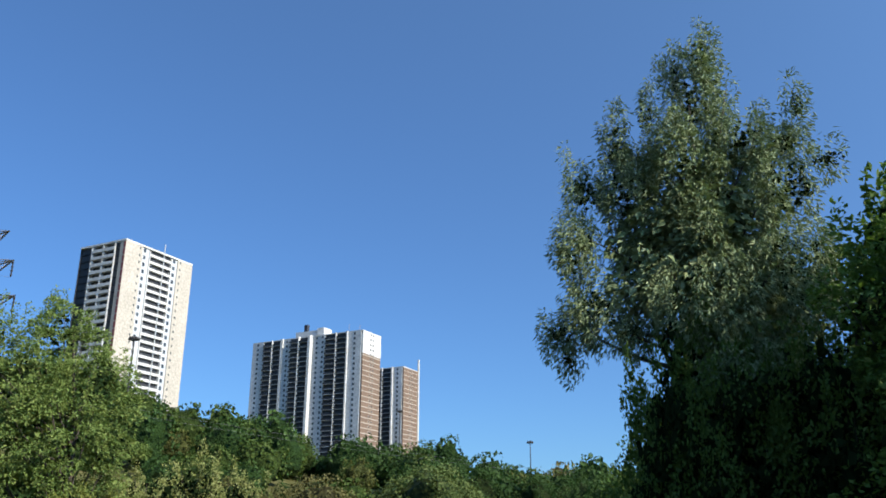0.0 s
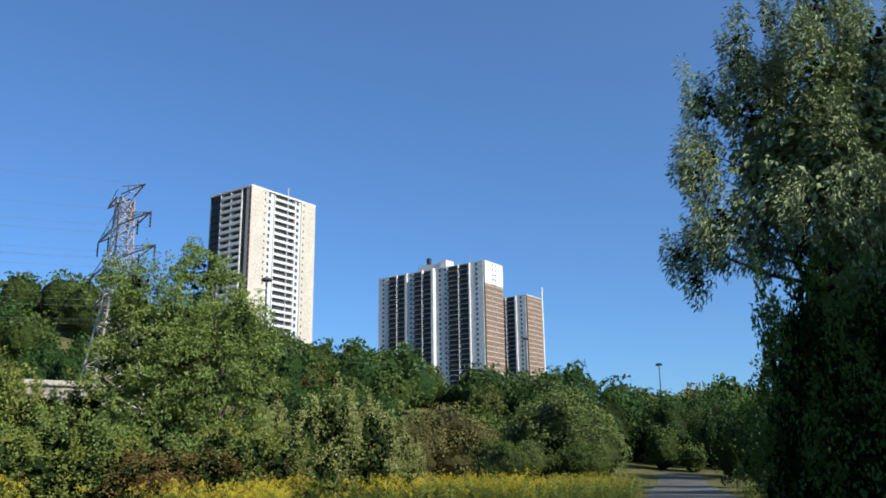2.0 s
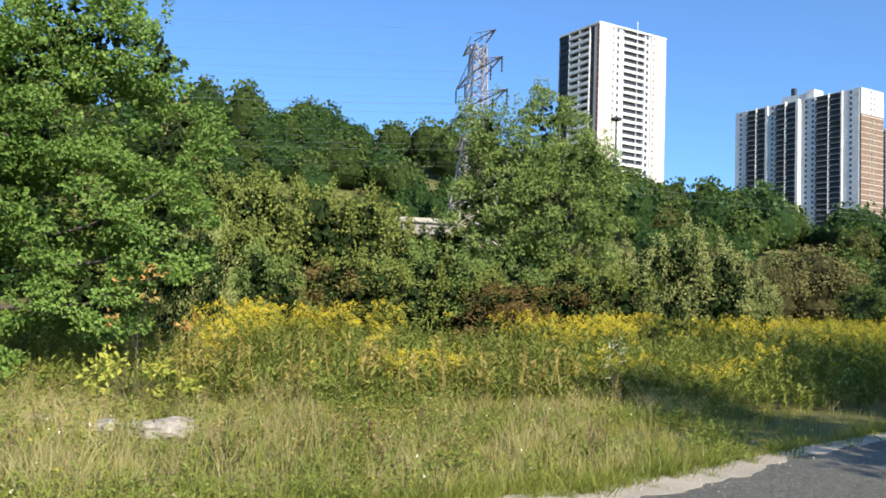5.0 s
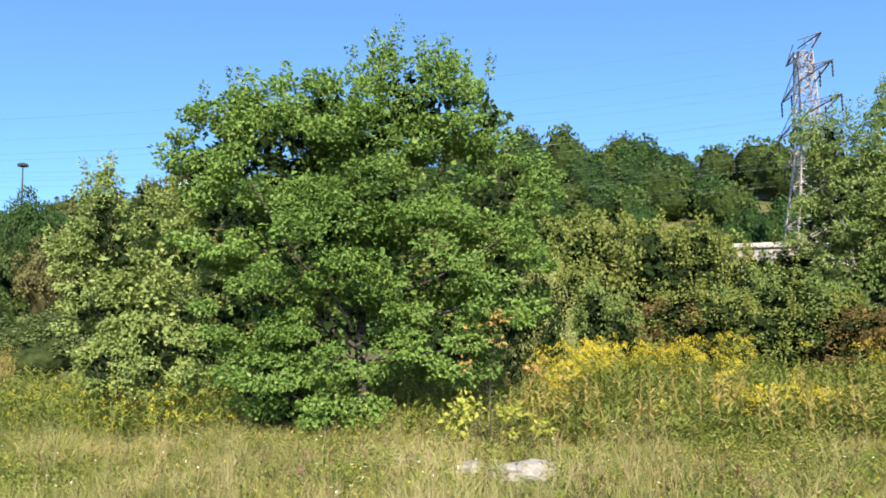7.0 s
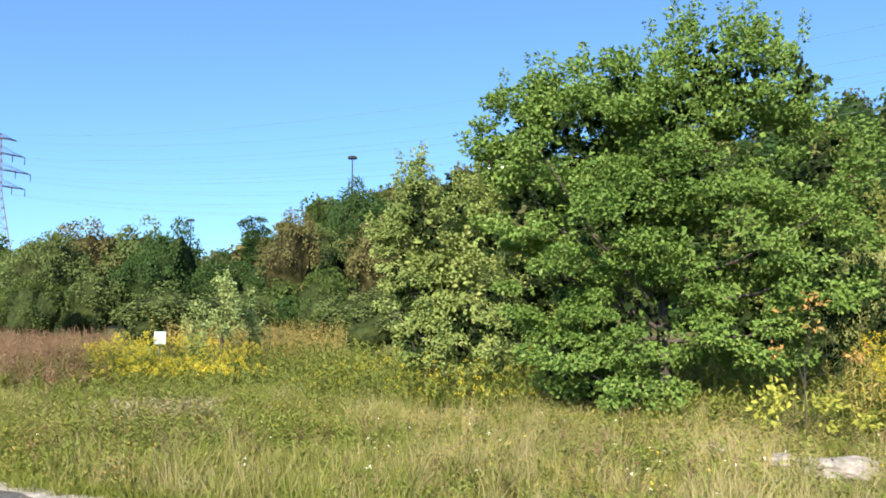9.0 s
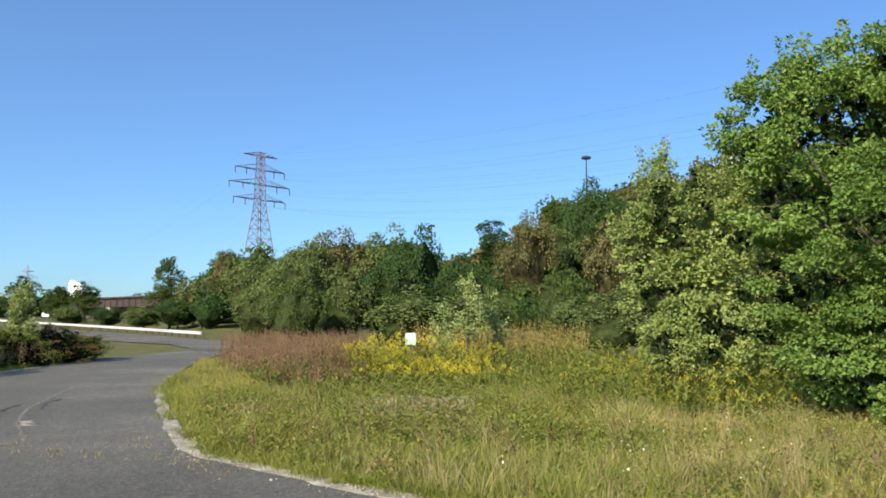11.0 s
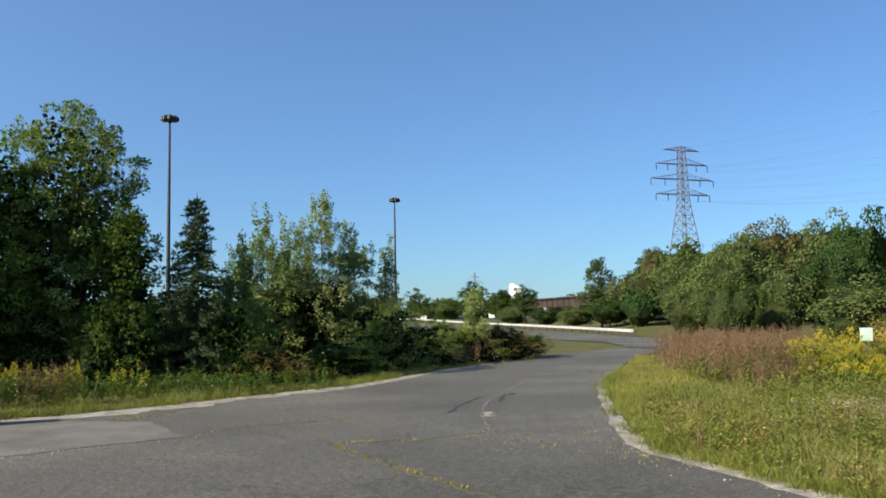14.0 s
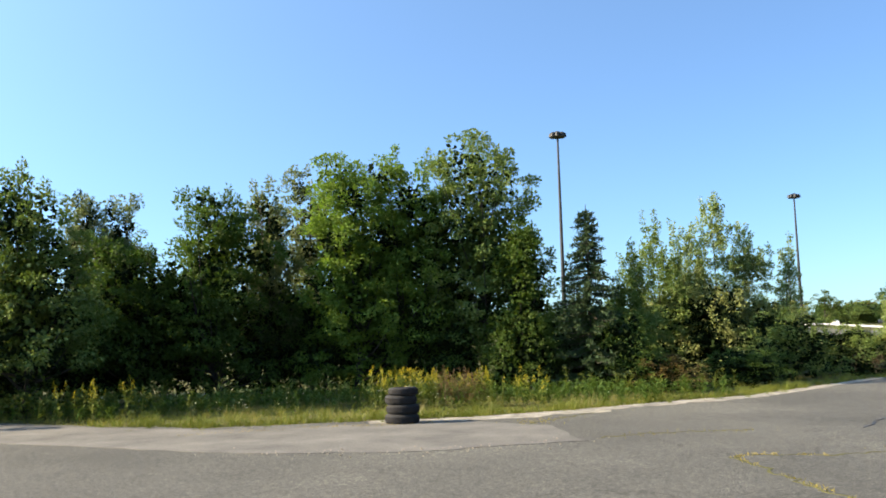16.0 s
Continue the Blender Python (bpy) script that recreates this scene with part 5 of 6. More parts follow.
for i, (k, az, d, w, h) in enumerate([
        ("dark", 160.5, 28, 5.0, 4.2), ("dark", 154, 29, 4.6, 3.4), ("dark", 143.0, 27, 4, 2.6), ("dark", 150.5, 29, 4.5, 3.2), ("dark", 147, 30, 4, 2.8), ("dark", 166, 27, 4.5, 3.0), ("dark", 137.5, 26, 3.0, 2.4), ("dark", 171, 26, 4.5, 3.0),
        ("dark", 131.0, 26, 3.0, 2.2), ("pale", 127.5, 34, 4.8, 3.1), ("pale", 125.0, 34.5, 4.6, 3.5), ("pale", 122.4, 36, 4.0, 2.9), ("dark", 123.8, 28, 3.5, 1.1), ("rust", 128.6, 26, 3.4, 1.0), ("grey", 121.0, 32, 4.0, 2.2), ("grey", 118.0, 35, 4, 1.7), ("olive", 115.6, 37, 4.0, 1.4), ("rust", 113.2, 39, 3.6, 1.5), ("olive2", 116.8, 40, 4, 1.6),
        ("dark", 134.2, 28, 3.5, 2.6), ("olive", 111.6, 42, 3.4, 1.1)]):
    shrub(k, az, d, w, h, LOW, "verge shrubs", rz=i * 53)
for i, (az, d, w, h, mat, lab) in enumerate([
        (125.0, 36, 3.8, 7.9, "poplar", "pale young poplar with upright shoots beside the ramp"), (123.0, 37, 3.4, 6.7, "poplar", "pale young poplar with upright shoots beside the ramp"),
        (128.6, 34, 4.2, 6.4, "ash", "young ash sapling among verge shrubs"), (130.0, 30, 2.6, 4.8, "ash", "young ash sapling among verge shrubs"), (120.7, 38, 1.7, 5.4, "poplar", "pale slender poplar sapling beside the ramp"), (126.8, 36, 3.8, 6.4, "poplar", "pale young poplar with upright shoots beside the ramp"),
        (114.9, 38, 1.6, 3.6, "poplar", "pale slender poplar sapling beside the ramp"), (87.5, 24.5, 1.3, 3.4, "poplar", "young white poplar sapling in the goldenrod"), (85.4, 26, 1.2, 2.8, "poplar", "young white poplar sapling in the goldenrod"), (89.2, 25.5, 1.2, 2.3, "poplar", "young white poplar sapling in the goldenrod")]):
    broadleaf("sapling", polar(az, d), lab, "tree", crown_lobes(200 + i, w, h, 0.14, 0.75, 9), mat, 300 + i, clumps=int((56 if d > 28 else 13) * w), radius=0.24, per=52 if d > 28 else 17, leaf=0.085, aspect=0.8, zmin=0.2,
              trunk_r=0.035, limbs=30, shoots=int(10 * w), shoot_len=0.6, group="saplings", inner=0)


def spruce(az, d, h, w, label):
    """A narrow conifer: whorls of drooping branches set with needles."""
    rng = rng_of(77)
    t = thing("spruce_tree", polar(az, d), label, "tree")
    v, f = tube_arrays([(0, 0, -0.1), (0, 0, h * 0.5), (0, 0, h)], [0.09, 0.05, 0.008], 6)
    part("trunk", np_mesh("trunk", v, f, [M["bark"]]), None, t)
    tubes, P, D = [], [], []
    for i in range(30):
        s = 0.06 + 0.92 * i / 30
        z = h * s
        for k in range(7):
            a = rng.uniform(0, 6.28)
            r = w * 0.5 * (1 - s) ** 0.8 * rng.uniform(0.6, 1.1) + 0.06
            tip = np.array([math.cos(a) * r, math.sin(a) * r, z - 0.25 * r + 0.12 * r * r])
            root = np.array([0, 0, z])
            tubes.append(tube_arrays([root, (root + tip) / 2 + [0, 0, -0.08 * r], tip], [0.02, 0.013, 0.004], 3))
            n = int(75 * r) + 12
            u = rng.random(n)[:, None]
            P.append(root + (tip - root) * u)
            side = rng.normal(size=(n, 3)) * 0.8
            D.append(unit(tip - root)[None, :] * 0.7 + side)
    v, f = join(tubes)
    tagged(part("branching", np_mesh("branching", v, f, [M["bark"]]), None, t), kind="stuff")
    P, D = np.concatenate(P), np.concatenate(D)
    n = len(P)
    v, f = leaf_arrays(P, D, sphere_dirs(rng, n), rng.uniform(0.1, 0.2, n), rng.uniform(0.03, 0.05, n))
    part("needles", np_mesh("needles", v, f, [M["needle"]]), None, t)


spruce(133.0, 26, 5.6, 3.2, "dark narrow spruce among verge shrubs")

# ---- grass and weeds ----
ROCKS = [(48.3, 10.4, 0.32), (51.8, 10.9, 0.1)]


def scatter(rng, n, az0, az1, r0, r1, tuft=1):
    if tuft > 1:
        n = n // tuft
    a = np.radians(rng.uniform(az0, az1, n) + rng.normal(size=n) * 0.7)
    r = np.sqrt(rng.uniform(r0 * r0, r1 * r1, n))
    x, y = -np.sin(a) * r, np.cos(a) * r
    if tuft > 1:
        size = np.repeat(rng.uniform(0.02, 0.11, n), tuft)
        x = np.repeat(x, tuft) + rng.normal(size=n * tuft) * size
        y = np.repeat(y, tuft) + rng.normal(size=n * tuft) * size
    ok = ~on_road(x, y)
    for a, d, wide in ROCKS:
        # the sward stays thin round the boulders
        bx, by, _ = polar(a, d)
        t = np.clip((x * bx + y * by) / (d * d), 0.9, 1.03)
        ok &= np.hypot(x - bx * t, y - by * t) > wide
    return x[ok], y[ok]


def patchy(x, y, scale, seed):
    return np.array([noise.noise(Vector((a * scale + seed, b * scale, seed * 0.7))) for a, b in zip(x, y)])


def blades(rng, x, y, h, w, bend=0.35):
    """Bent grass blades, three triangles each."""
    n = len(x)
    base = np.column_stack([x, y, land_z(x, y) - 0.01])
    a = rng.uniform(0, 2 * np.pi, n)
    side = np.column_stack([np.cos(a), np.sin(a), np.zeros(n)]) * (w * 0.5)[:, None]
    lean = np.column_stack([rng.normal(size=n), rng.normal(size=n), np.zeros(n)]) * (h * bend)[:, None]
    up = np.column_stack([np.zeros(n), np.zeros(n), h])
    V = np.stack([base - side, base + side, base + up * 0.55 + lean * 0.35 + side * 0.8, base + up * 0.55 + lean * 0.35 - side * 0.8, base + up + lean], 1)
    b = np.arange(n)[:, None] * 5
    F = np.concatenate([b + [[0, 1, 2]], b + [[0, 2, 3]], b + [[3, 2, 4]]])
    return V.reshape(-1, 3), F


def grass(name, label, mat, zones, seed, hmin, hmax, width, keep=None):
    rng = rng_of(seed)
    sets = []
    for n, az0, az1, r0, r1 in zones:
        x, y = scatter(rng, n, az0, az1, r0, r1, 9)
        p = patchy(x, y, 0.45, seed) + 0.6 * patchy(x, y, 2.2, seed + 5)
        if keep is not None:
            ok = p + rng.normal(size=len(p)) * 0.15 > keep
            x, y, p = x[ok], y[ok], p[ok]
        h = rng.uniform(hmin, hmax, len(x)) * (1 + 0.7 * np.clip(p, -0.8, 0.9))
        sets.append(blades(rng, x, y, h, width * rng.uniform(0.6, 1.4, len(x))))
    v, f = join(sets)
    return tagged(new(name, np_mesh(name, v, f, [M[mat]])), label, "grass", kind="stuff")


def tussocks(name, label, mat, spots, seed, per, h0, h1, width, bend=0.55):
    """Separate tufts whose blades fan out from one root; spots are arrays of x and y."""
    rng = rng_of(seed)
    x, y = spots
    n = len(x)
    size = rng.uniform(0.5, 1.3, n) ** 1.3
    h = np.repeat(rng.uniform(h0, h1, n) * size, per) * rng.uniform(0.5, 1.15, n * per)
    spread = np.repeat(0.05 * size, per)
    v, f = blades(rng, np.repeat(x, per) + rng.normal(size=n * per) * spread, np.repeat(y, per) + rng.normal(size=n * per) * spread, h, width * rng.uniform(0.6, 1.4, n * per), bend)
    return tagged(new(name, np_mesh(name, v, f, [M[mat]])), label, "grass", kind="stuff")


def spots_in(n, az0, az1, r0, r1, seed, keep=None):
    """Random places off the asphalt, in patches where keep is given."""
    x, y = scatter(rng_of(seed), n, az0, az1, r0, r1)
    if keep is not None:
        ok = patchy(x, y, 0.5, seed) > keep
        x, y = x[ok], y[ok]
    return x, y


def spots_along(n, line, wide, seed, shift=0.0):
    """Random places beside a line, moved off it to its right by shift."""
    rng = rng_of(seed)
    P = np.array(offset(line, shift), dtype=float)
    t = rng.uniform(0, len(P) - 1, n)
    x = np.interp(t, np.arange(len(P)), P[:, 0]) + rng.normal(size=n) * wide
    y = np.interp(t, np.arange(len(P)), P[:, 1]) + rng.normal(size=n) * wide
    return x, y


FRONT_AZ = [-4, 4, 10, 20, 30, 40, 50, 62, 66, 80, 85, 94, 98, 102, 105]
FRONT_R = [21, 17, 15.6, 14.6, 13.6, 12.9, 12.9, 14.5, 14.8, 15.6, 20.5, 20.5, 19.5, 25, 36]


def front(x, y):
    """Distance at which the tall growth begins, by direction."""
    return np.interp(np.degrees(np.arctan2(-x, y)), FRONT_AZ, FRONT_R)


grass("meadow_grass", "rough green meadow grass", "grass", [(56000, 10, 104, 5.0, 15.5), (22000, 82, 106, 8, 22), (16000, 100, 106.5, 16, 40), (18000, -4, 14, 9, 40), (9000, -5, 4, 30, 61), (9000, -20, -8, 22, 61), (6000, -14, -9, 62, 110), (5000, -3.4, 4, 62, 100), (30000, 112, 178, 14, 24)], 41, 0.05, 0.2, 0.007)
grass("dry_grass", "tall dry straw-coloured grass", "straw", [(46000, 14, 100, 6.0, 15.5), (5000, -3, 12, 14, 40), (6000, -5, 3, 26, 61), (3000, 120, 176, 16, 21)], 42, 0.10, 0.36, 0.0045, keep=0.1)


FRESH, STRAW = "fresh green grass tufts of uneven height", "dry straw-coloured grass tufts with bent blades"
tussocks("green_tufts", FRESH, "fresh", spots_in(1500, 74, 104, 6, 19, 81, -0.1), 82, 46, 0.16, 0.42, 0.008)
tussocks("green_tufts", FRESH, "fresh", spots_in(800, 14, 104, 6, 15, 83, 0.05), 84, 36, 0.12, 0.34, 0.01)
tussocks("green_tufts", "green grass tufts growing over the kerb", "fresh", spots_along(1100, ISLAND[2:18], 0.13, 85, -0.06), 86, 30, 0.05, 0.22, 0.007, 0.8)
tussocks("green_tufts", "green grass tufts along the verge", "fresh", spots_along(520, VERGE[2:12], 0.28, 87, -0.35), 88, 30, 0.08, 0.3, 0.008, 0.7)
tussocks("straw_tufts", STRAW, "straw", spots_in(760, 14, 80, 7, 15, 89, -0.05), 90, 34, 0.2, 0.5, 0.005)
tussocks("straw_tufts", STRAW, "straw", spots_in(320, 76, 103, 8, 18, 92, 0.05), 93, 34, 0.2, 0.55, 0.005)


def herbs(name, label, mat, zones, seed, leaf, hmax, per=16):
    """Low leafy plants: rosettes and short stems with small leaves."""
    rng = rng_of(seed)
    sets = []
    for n, az0, az1, r0, r1 in zones:
        x, y = scatter(rng, n, az0, az1, r0, r1)
        p = patchy(x, y, 0.6, seed)
        x, y = x[p > 0.0], y[p > 0.0]
        k = len(x)
        h = rng.uniform(0.3, 1.0, k) * hmax
        c = np.repeat(np.column_stack([x, y, land_z(x, y)]), per, 0)
        P = c + np.column_stack([rng.normal(size=(k * per, 2)) * 0.09, rng.random(k * per) * np.repeat(h, per)])
        a = rng.uniform(0, 6.28, k * per)
        D = np.column_stack([np.cos(a), np.sin(a), rng.uniform(0, 0.8, k * per)])
        sets.append(leaf_arrays(P, D, np.column_stack([rng.normal(size=(k * per, 2)) * 0.4, np.ones(k * per)]), leaf * rng.uniform(0.6, 1.3, k * per), leaf * rng.uniform(0.3, 0.55, k * per)))
    v, f = join(sets)
    return tagged(new(name, np_mesh(name, v, f, [M[mat]])), label, "weeds", kind="stuff")


herbs("low_herbs", "low green leafy herbs in the grass", "herb", [(8000, 12, 104, 6.5, 15.5), (1500, 115, 176, 15, 22)], 43, 0.052, 0.3, 16)
herbs("tall_herbs", "knee-high green leafy herbs in front of the goldenrod", "rod_leaf", [(2600, 78, 104, 11, 20), (900, 30, 60, 9, 13.5)], 48, 0.06, 0.55, 20)
herbs("pale_herbs", "pale dry bushy herbs in the grass", "tan_weed", [(2200, 30, 104, 8, 16), (420, 88.5, 94, 13, 15.5)], 44, 0.05, 0.42)


def blossoms(name, label, mat, zones, seed):
    """Small scattered flower heads on thin stalks."""
    rng = rng_of(seed)
    sets = []
    for n, az0, az1, r0, r1, h0, h1 in zones:
        x, y = scatter(rng, n, az0, az1, r0, r1)
        k = len(x)
        top = np.column_stack([x, y, land_z(x, y) + rng.uniform(h0, h1, k)])
        per = 7
        c = np.repeat(top, per, 0)
        D = sphere_dirs(rng, k * per) * [1, 1, 0.5]
        sets.append(leaf_arrays(c, D, np.tile([0.0, 0.1, 1.0], (k * per, 1)), np.full(k * per, 0.02), np.full(k * per, 0.016)))
    v, f = join(sets)
    return tagged(new(name, np_mesh(name, v, f, [M[mat]])), label, "wildflowers", kind="stuff")


blossoms("white_flowers", "tiny white flowers in the grass", "white_bloom", [(150, 15, 104, 6.5, 15, 0.15, 0.4), (70, 118, 160, 16.5, 20.5, 0.3, 0.7), (30, 143, 147, 17.6, 18.6, 0.4, 0.9)], 45)
blossoms("yellow_flowers", "tiny yellow flowers in the grass", "rod_bloom", [(200, 15, 104, 6.5, 15.5, 0.15, 0.45)], 46)


def weeds(name, label, zones, seed, leaf_mat_name, bloom_mat_name, hmin, hmax, plume=0.3, bloom=40, category="wildflowers", spread=0.6, keep=None, leaves=14, shy=0.0, low=False, leaf=1.0):
    """Tall stalks with narrow leaves and a plume of small blooms on top; the front rows stand lower."""
    rng = rng_of(seed)
    stalk, flowers = [], []
    for n, az0, az1, r0, r1 in zones:
        x, y = scatter(rng, n, az0, az1, r0, r1)
        if keep is not None:
            p = patchy(x, y, 0.35, seed) + 0.5 * patchy(x, y, 1.4, seed + 2) + rng.normal(size=len(x)) * 0.1
            x, y = x[p > keep], y[p > keep]
        az = np.degrees(np.arctan2(-x, y))
        if not low and -5 < az0 and az1 < 105 and r0 < 61:
            depth = np.hypot(x, y) - front(x, y)
            x, y, depth = x[depth > 0], y[depth > 0], depth[depth > 0]
        else:
            depth = np.full(len(x), 2.0)
        n = len(x)
        h = (hmin + (hmax - hmin) * np.clip(depth / 4.5, 0, 1)) * rng.uniform(0.72, 1.12, n) * (1 + 0.2 * patchy(x, y, 0.5, seed + 3))
        base = np.column_stack([x, y, land_z(x, y)])
        lean = np.column_stack([rng.normal(size=n), rng.normal(size=n), np.zeros(n)]) * 0.14
        top = base + np.column_stack([np.zeros(n), np.zeros(n), h]) + lean * h[:, None]
        d = unit(top - base)
        stalk.append(leaf_arrays(base, d, np.column_stack([rng.normal(size=(n, 2)), np.zeros(n)]), h * 1.02, np.full(n, 0.016), 0.1))
        k = leaves
        s = rng.uniform(0.12, 0.92, (n, k))
        P = (base[:, None] + (top - base)[:, None] * s[..., None]).reshape(-1, 3)
        a = rng.uniform(0, 2 * np.pi, n * k)
        D = np.column_stack([np.cos(a), np.sin(a), rng.uniform(0.0, 0.9, n * k)])
        N = np.column_stack([-np.cos(a) * 0.4, -np.sin(a) * 0.4, np.ones(n * k)])
        stalk.append(leaf_arrays(P, D, N, leaf * rng.uniform(0.1, 0.2, n * k), leaf * rng.uniform(0.025, 0.05, n * k)))
        if bloom:
            top = top[depth > shy]
            n = len(top)
            q = n * bloom
            size = plume * rng.uniform(0.5, 1.3, (n, 1))
            t = rng.random((n, bloom))
            ang = rng.uniform(0, 2 * np.pi, (n, 1)) + rng.integers(0, 6, (n, bloom)) * 1.05 + rng.normal(size=(n, bloom)) * 0.2
            rad = size * spread * (1 - t) * rng.random((n, bloom)) ** 0.6
            head = np.repeat(top, bloom, 0) + np.column_stack([(np.cos(ang) * rad).ravel(), (np.sin(ang) * rad).ravel(), ((t - 0.8) * size * 0.55 - rad * rad * 1.6).ravel()])
            flowers.append(leaf_arrays(head, sphere_dirs(rng, q) + [0, 0, 0.3], sphere_dirs(rng, q), rng.uniform(0.013, 0.027, q), rng.uniform(0.011, 0.022, q), 0.3))
    top_ob = thing(name, (0, 0, 0), label, category, kind="stuff")
    v, f = join(stalk)
    tagged(part("stalks", np_mesh("stalks", v, f, [M[leaf_mat_name]]), None, top_ob), kind="stuff")
    if flowers:
        v, f = join(flowers)
        tagged(part("blooms", np_mesh("blooms", v, f, [M[bloom_mat_name]]), None, top_ob), kind="stuff")
    return top_ob


weeds("goldenrod", "yellow flowering goldenrod in the meadow", [(4200, 18, 46.5, 12.9, 21.5), (2200, 3, 20, 14.6, 27)], 51, "rod_leaf", "rod_bloom", 0.38, 1.4, 0.25, 50, keep=0.05, spread=0.9, shy=0.9)
weeds("goldenrod", "yellow flowering goldenrod beside the maple", [(420, 64, 86, 15.0, 22)], 58, "rod_leaf", "rod_bloom", 0.4, 1.1, 0.18, 20, keep=0.1, spread=0.8)
weeds("goldenrod", "yellow goldenrod field along the road", [(2300, -3.5, 13, 25, 62), (900, -2.8, 9, 62, 92)], 52, "rod_leaf", "rod_bloom", 0.8, 1.35, 0.3, 20, leaves=10, spread=0.8, keep=-0.2)
weeds("goldenrod", "yellow goldenrod clump around a small sign", [(620, 86, 95.2, 20.0, 26)], 53, "rod_leaf", "rod_bloom", 0.4, 1.1, 0.24, 52, spread=0.8, keep=-0.35, shy=0.5)
weeds("goldenrod", "yellow goldenrod at the edge of shaded trees", [(60, 143.6, 147.0, 20.3, 21.6), (20, 139.4, 141.0, 20.3, 21.2), (9, 136.2, 137.2, 20.0, 21.0), (24, 162, 168, 20, 22)], 54, "rod_leaf", "rod_bloom", 0.6, 1.25, 0.45, spread=0.25)
weeds("green_weeds", "olive green leafy weeds among the goldenrod", [(4200, 5, 60, 12.0, 22), (2600, 62, 96, 14.5, 26), (1500, -4, 14, 19, 61), (800, -17, -9.5, 25, 61), (60, 112, 143, 23, 25), (240, 143, 176, 20.8, 25)], 55, "rod_leaf", "rod_bloom", 0.4, 1.1, bloom=0, category="weeds", leaves=14)
weeds("red_weeds", "dry reddish-brown seeded weeds", [(1500, 94.5, 103.0, 19.5, 38), (90, 112, 118, 33, 36), (40, 140.8, 142.6, 20.5, 21.5)], 56, "dock", "dock", 0.6, 1.2, 0.95, 54, "weeds", 0.16, leaves=7)
weeds("green_weeds", "green leafy weeds at the foot of reddish dry ones", [(420, 94.5, 102.0, 19.0, 27)], 66, "rod_leaf", "rod_bloom", 0.35, 0.75, bloom=0, category="weeds", leaves=20)
weeds("tan_weeds", "tall tan grassy weeds", [(700, 80, 90.5, 25, 36), (200, 17, 48, 12.4, 15.5)], 57, "tan_weed", "tan_weed", 0.9, 1.5, 0.4, 14, "weeds", 0.3)
weeds("meadow_weeds", "short leafy green weeds standing in the grass", [(560, 80, 104, 8.0, 19), (260, 20, 80, 7.5, 13)], 64, "rod_leaf", "rod_bloom", 0.2, 0.46, bloom=0, category="weeds", leaves=26, low=True, leaf=0.55)
weeds("dead_weeds", "brown dead weed stalks standing in the grass", [(190, 80, 104, 8.0, 18), (150, 20, 80, 7.5, 13)], 65, "brown_stalk", "dock", 0.25, 0.55, 0.3, 16, "weeds", 0.2, leaves=12, low=True, leaf=0.5)
weeds("grey_weeds", "pale grey bushy dried weeds in the grass", [(150, 87.6, 94.0, 12.9, 15.2)], 63, "dusty", "dusty", 0.3, 0.62, bloom=0, category="weeds", leaves=90, low=True, leaf=0.42)
# shade at the verge foot is carried by the dark leaf colour
weeds("dark_weeds", "green leafy weeds with shade-dark leaf colour", [(560, 125, 176, 20.6, 24)], 59, "backlit", "backlit", 0.3, 0.7, bloom=0, category="weeds", leaves=24)


def crack_weeds(lines, seed):
    """Low tufts growing out of cracks in the asphalt."""
    rng = rng_of(seed)
    X, Y = [], []
    for n, wide, line in lines:
        P = np.array(line, dtype=float)
        t = rng.uniform(0, len(P) - 1, n)
        keep = np.array([noise.noise(Vector((u * 2.3, seed, 0.0))) for u in t]) > -0.1
        t = t[keep]
        X.append(np.interp(t, np.arange(len(P)), P[:, 0]) + rng.normal(size=len(t)) * wide)
        Y.append(np.interp(t, np.arange(len(P)), P[:, 1]) + rng.normal(size=len(t)) * wide)
    x, y = np.concatenate(X), np.concatenate(Y)
    v, f = blades(rng, x, y, rng.uniform(0.02, 0.06, len(x)), np.full(len(x), 0.01), 0.7)
    v[:, 2] += 0.03
    return tagged(new("crack_weeds", np_mesh("crack_weeds", v, f, [M["tan_weed"]])), "dry low weeds growing in asphalt cracks", "weeds", kind="stuff")


crack_weeds([(200, 0.03, [(-9.6, -6.66), (-8.5, -5.1), (-8.0, -4.4), (-7.55, -3.75)]), (160, 0.04, [(-9.6, -6.66), (-10.0, -6.6), (-10.25, -6.27), (-10.55, -5.94)]), (150, 0.25, [(-11.6, -5.6), (-11.0, -4.6), (-10.4, -3.8)]),
             (90, 0.2, [(-12.6, -8.3), (-11.2, -9.2), (-10.2, -9.4)]), (240, 0.2, [(-14.5, -12.8), (-11.6, -12.3), (-10.9, -11.9)]), (600, 0.15, [(-10.5, -13.4), (-9.2, -13.9), (-7.6, -14.9), (-5.6, -15.4)]),
             (160, 0.1, [(-12.0, -4.0), (-10.3, -3.0), (-9.0, -1.9)])], 47)

# ---- saplings in front of the maple ----
broadleaf("sumac_sapling", polar(51.0, 12.8), "thin sapling with yellow lower leaves beside the maple", "shrub",
          [(0, 0, 0.45, 0.55, 0.5, 0.35), (0.5, 0.3, 0.4, 0.4, 0.4, 0.3), (-0.5, -0.2, 0.5, 0.35, 0.35, 0.3)], "yellow_leaf", 26, clumps=18, radius=0.16, per=16, leaf=0.1, aspect=0.6, zmin=0.12, trunk_r=0.008, limbs=18, height=0.9, inner=0)
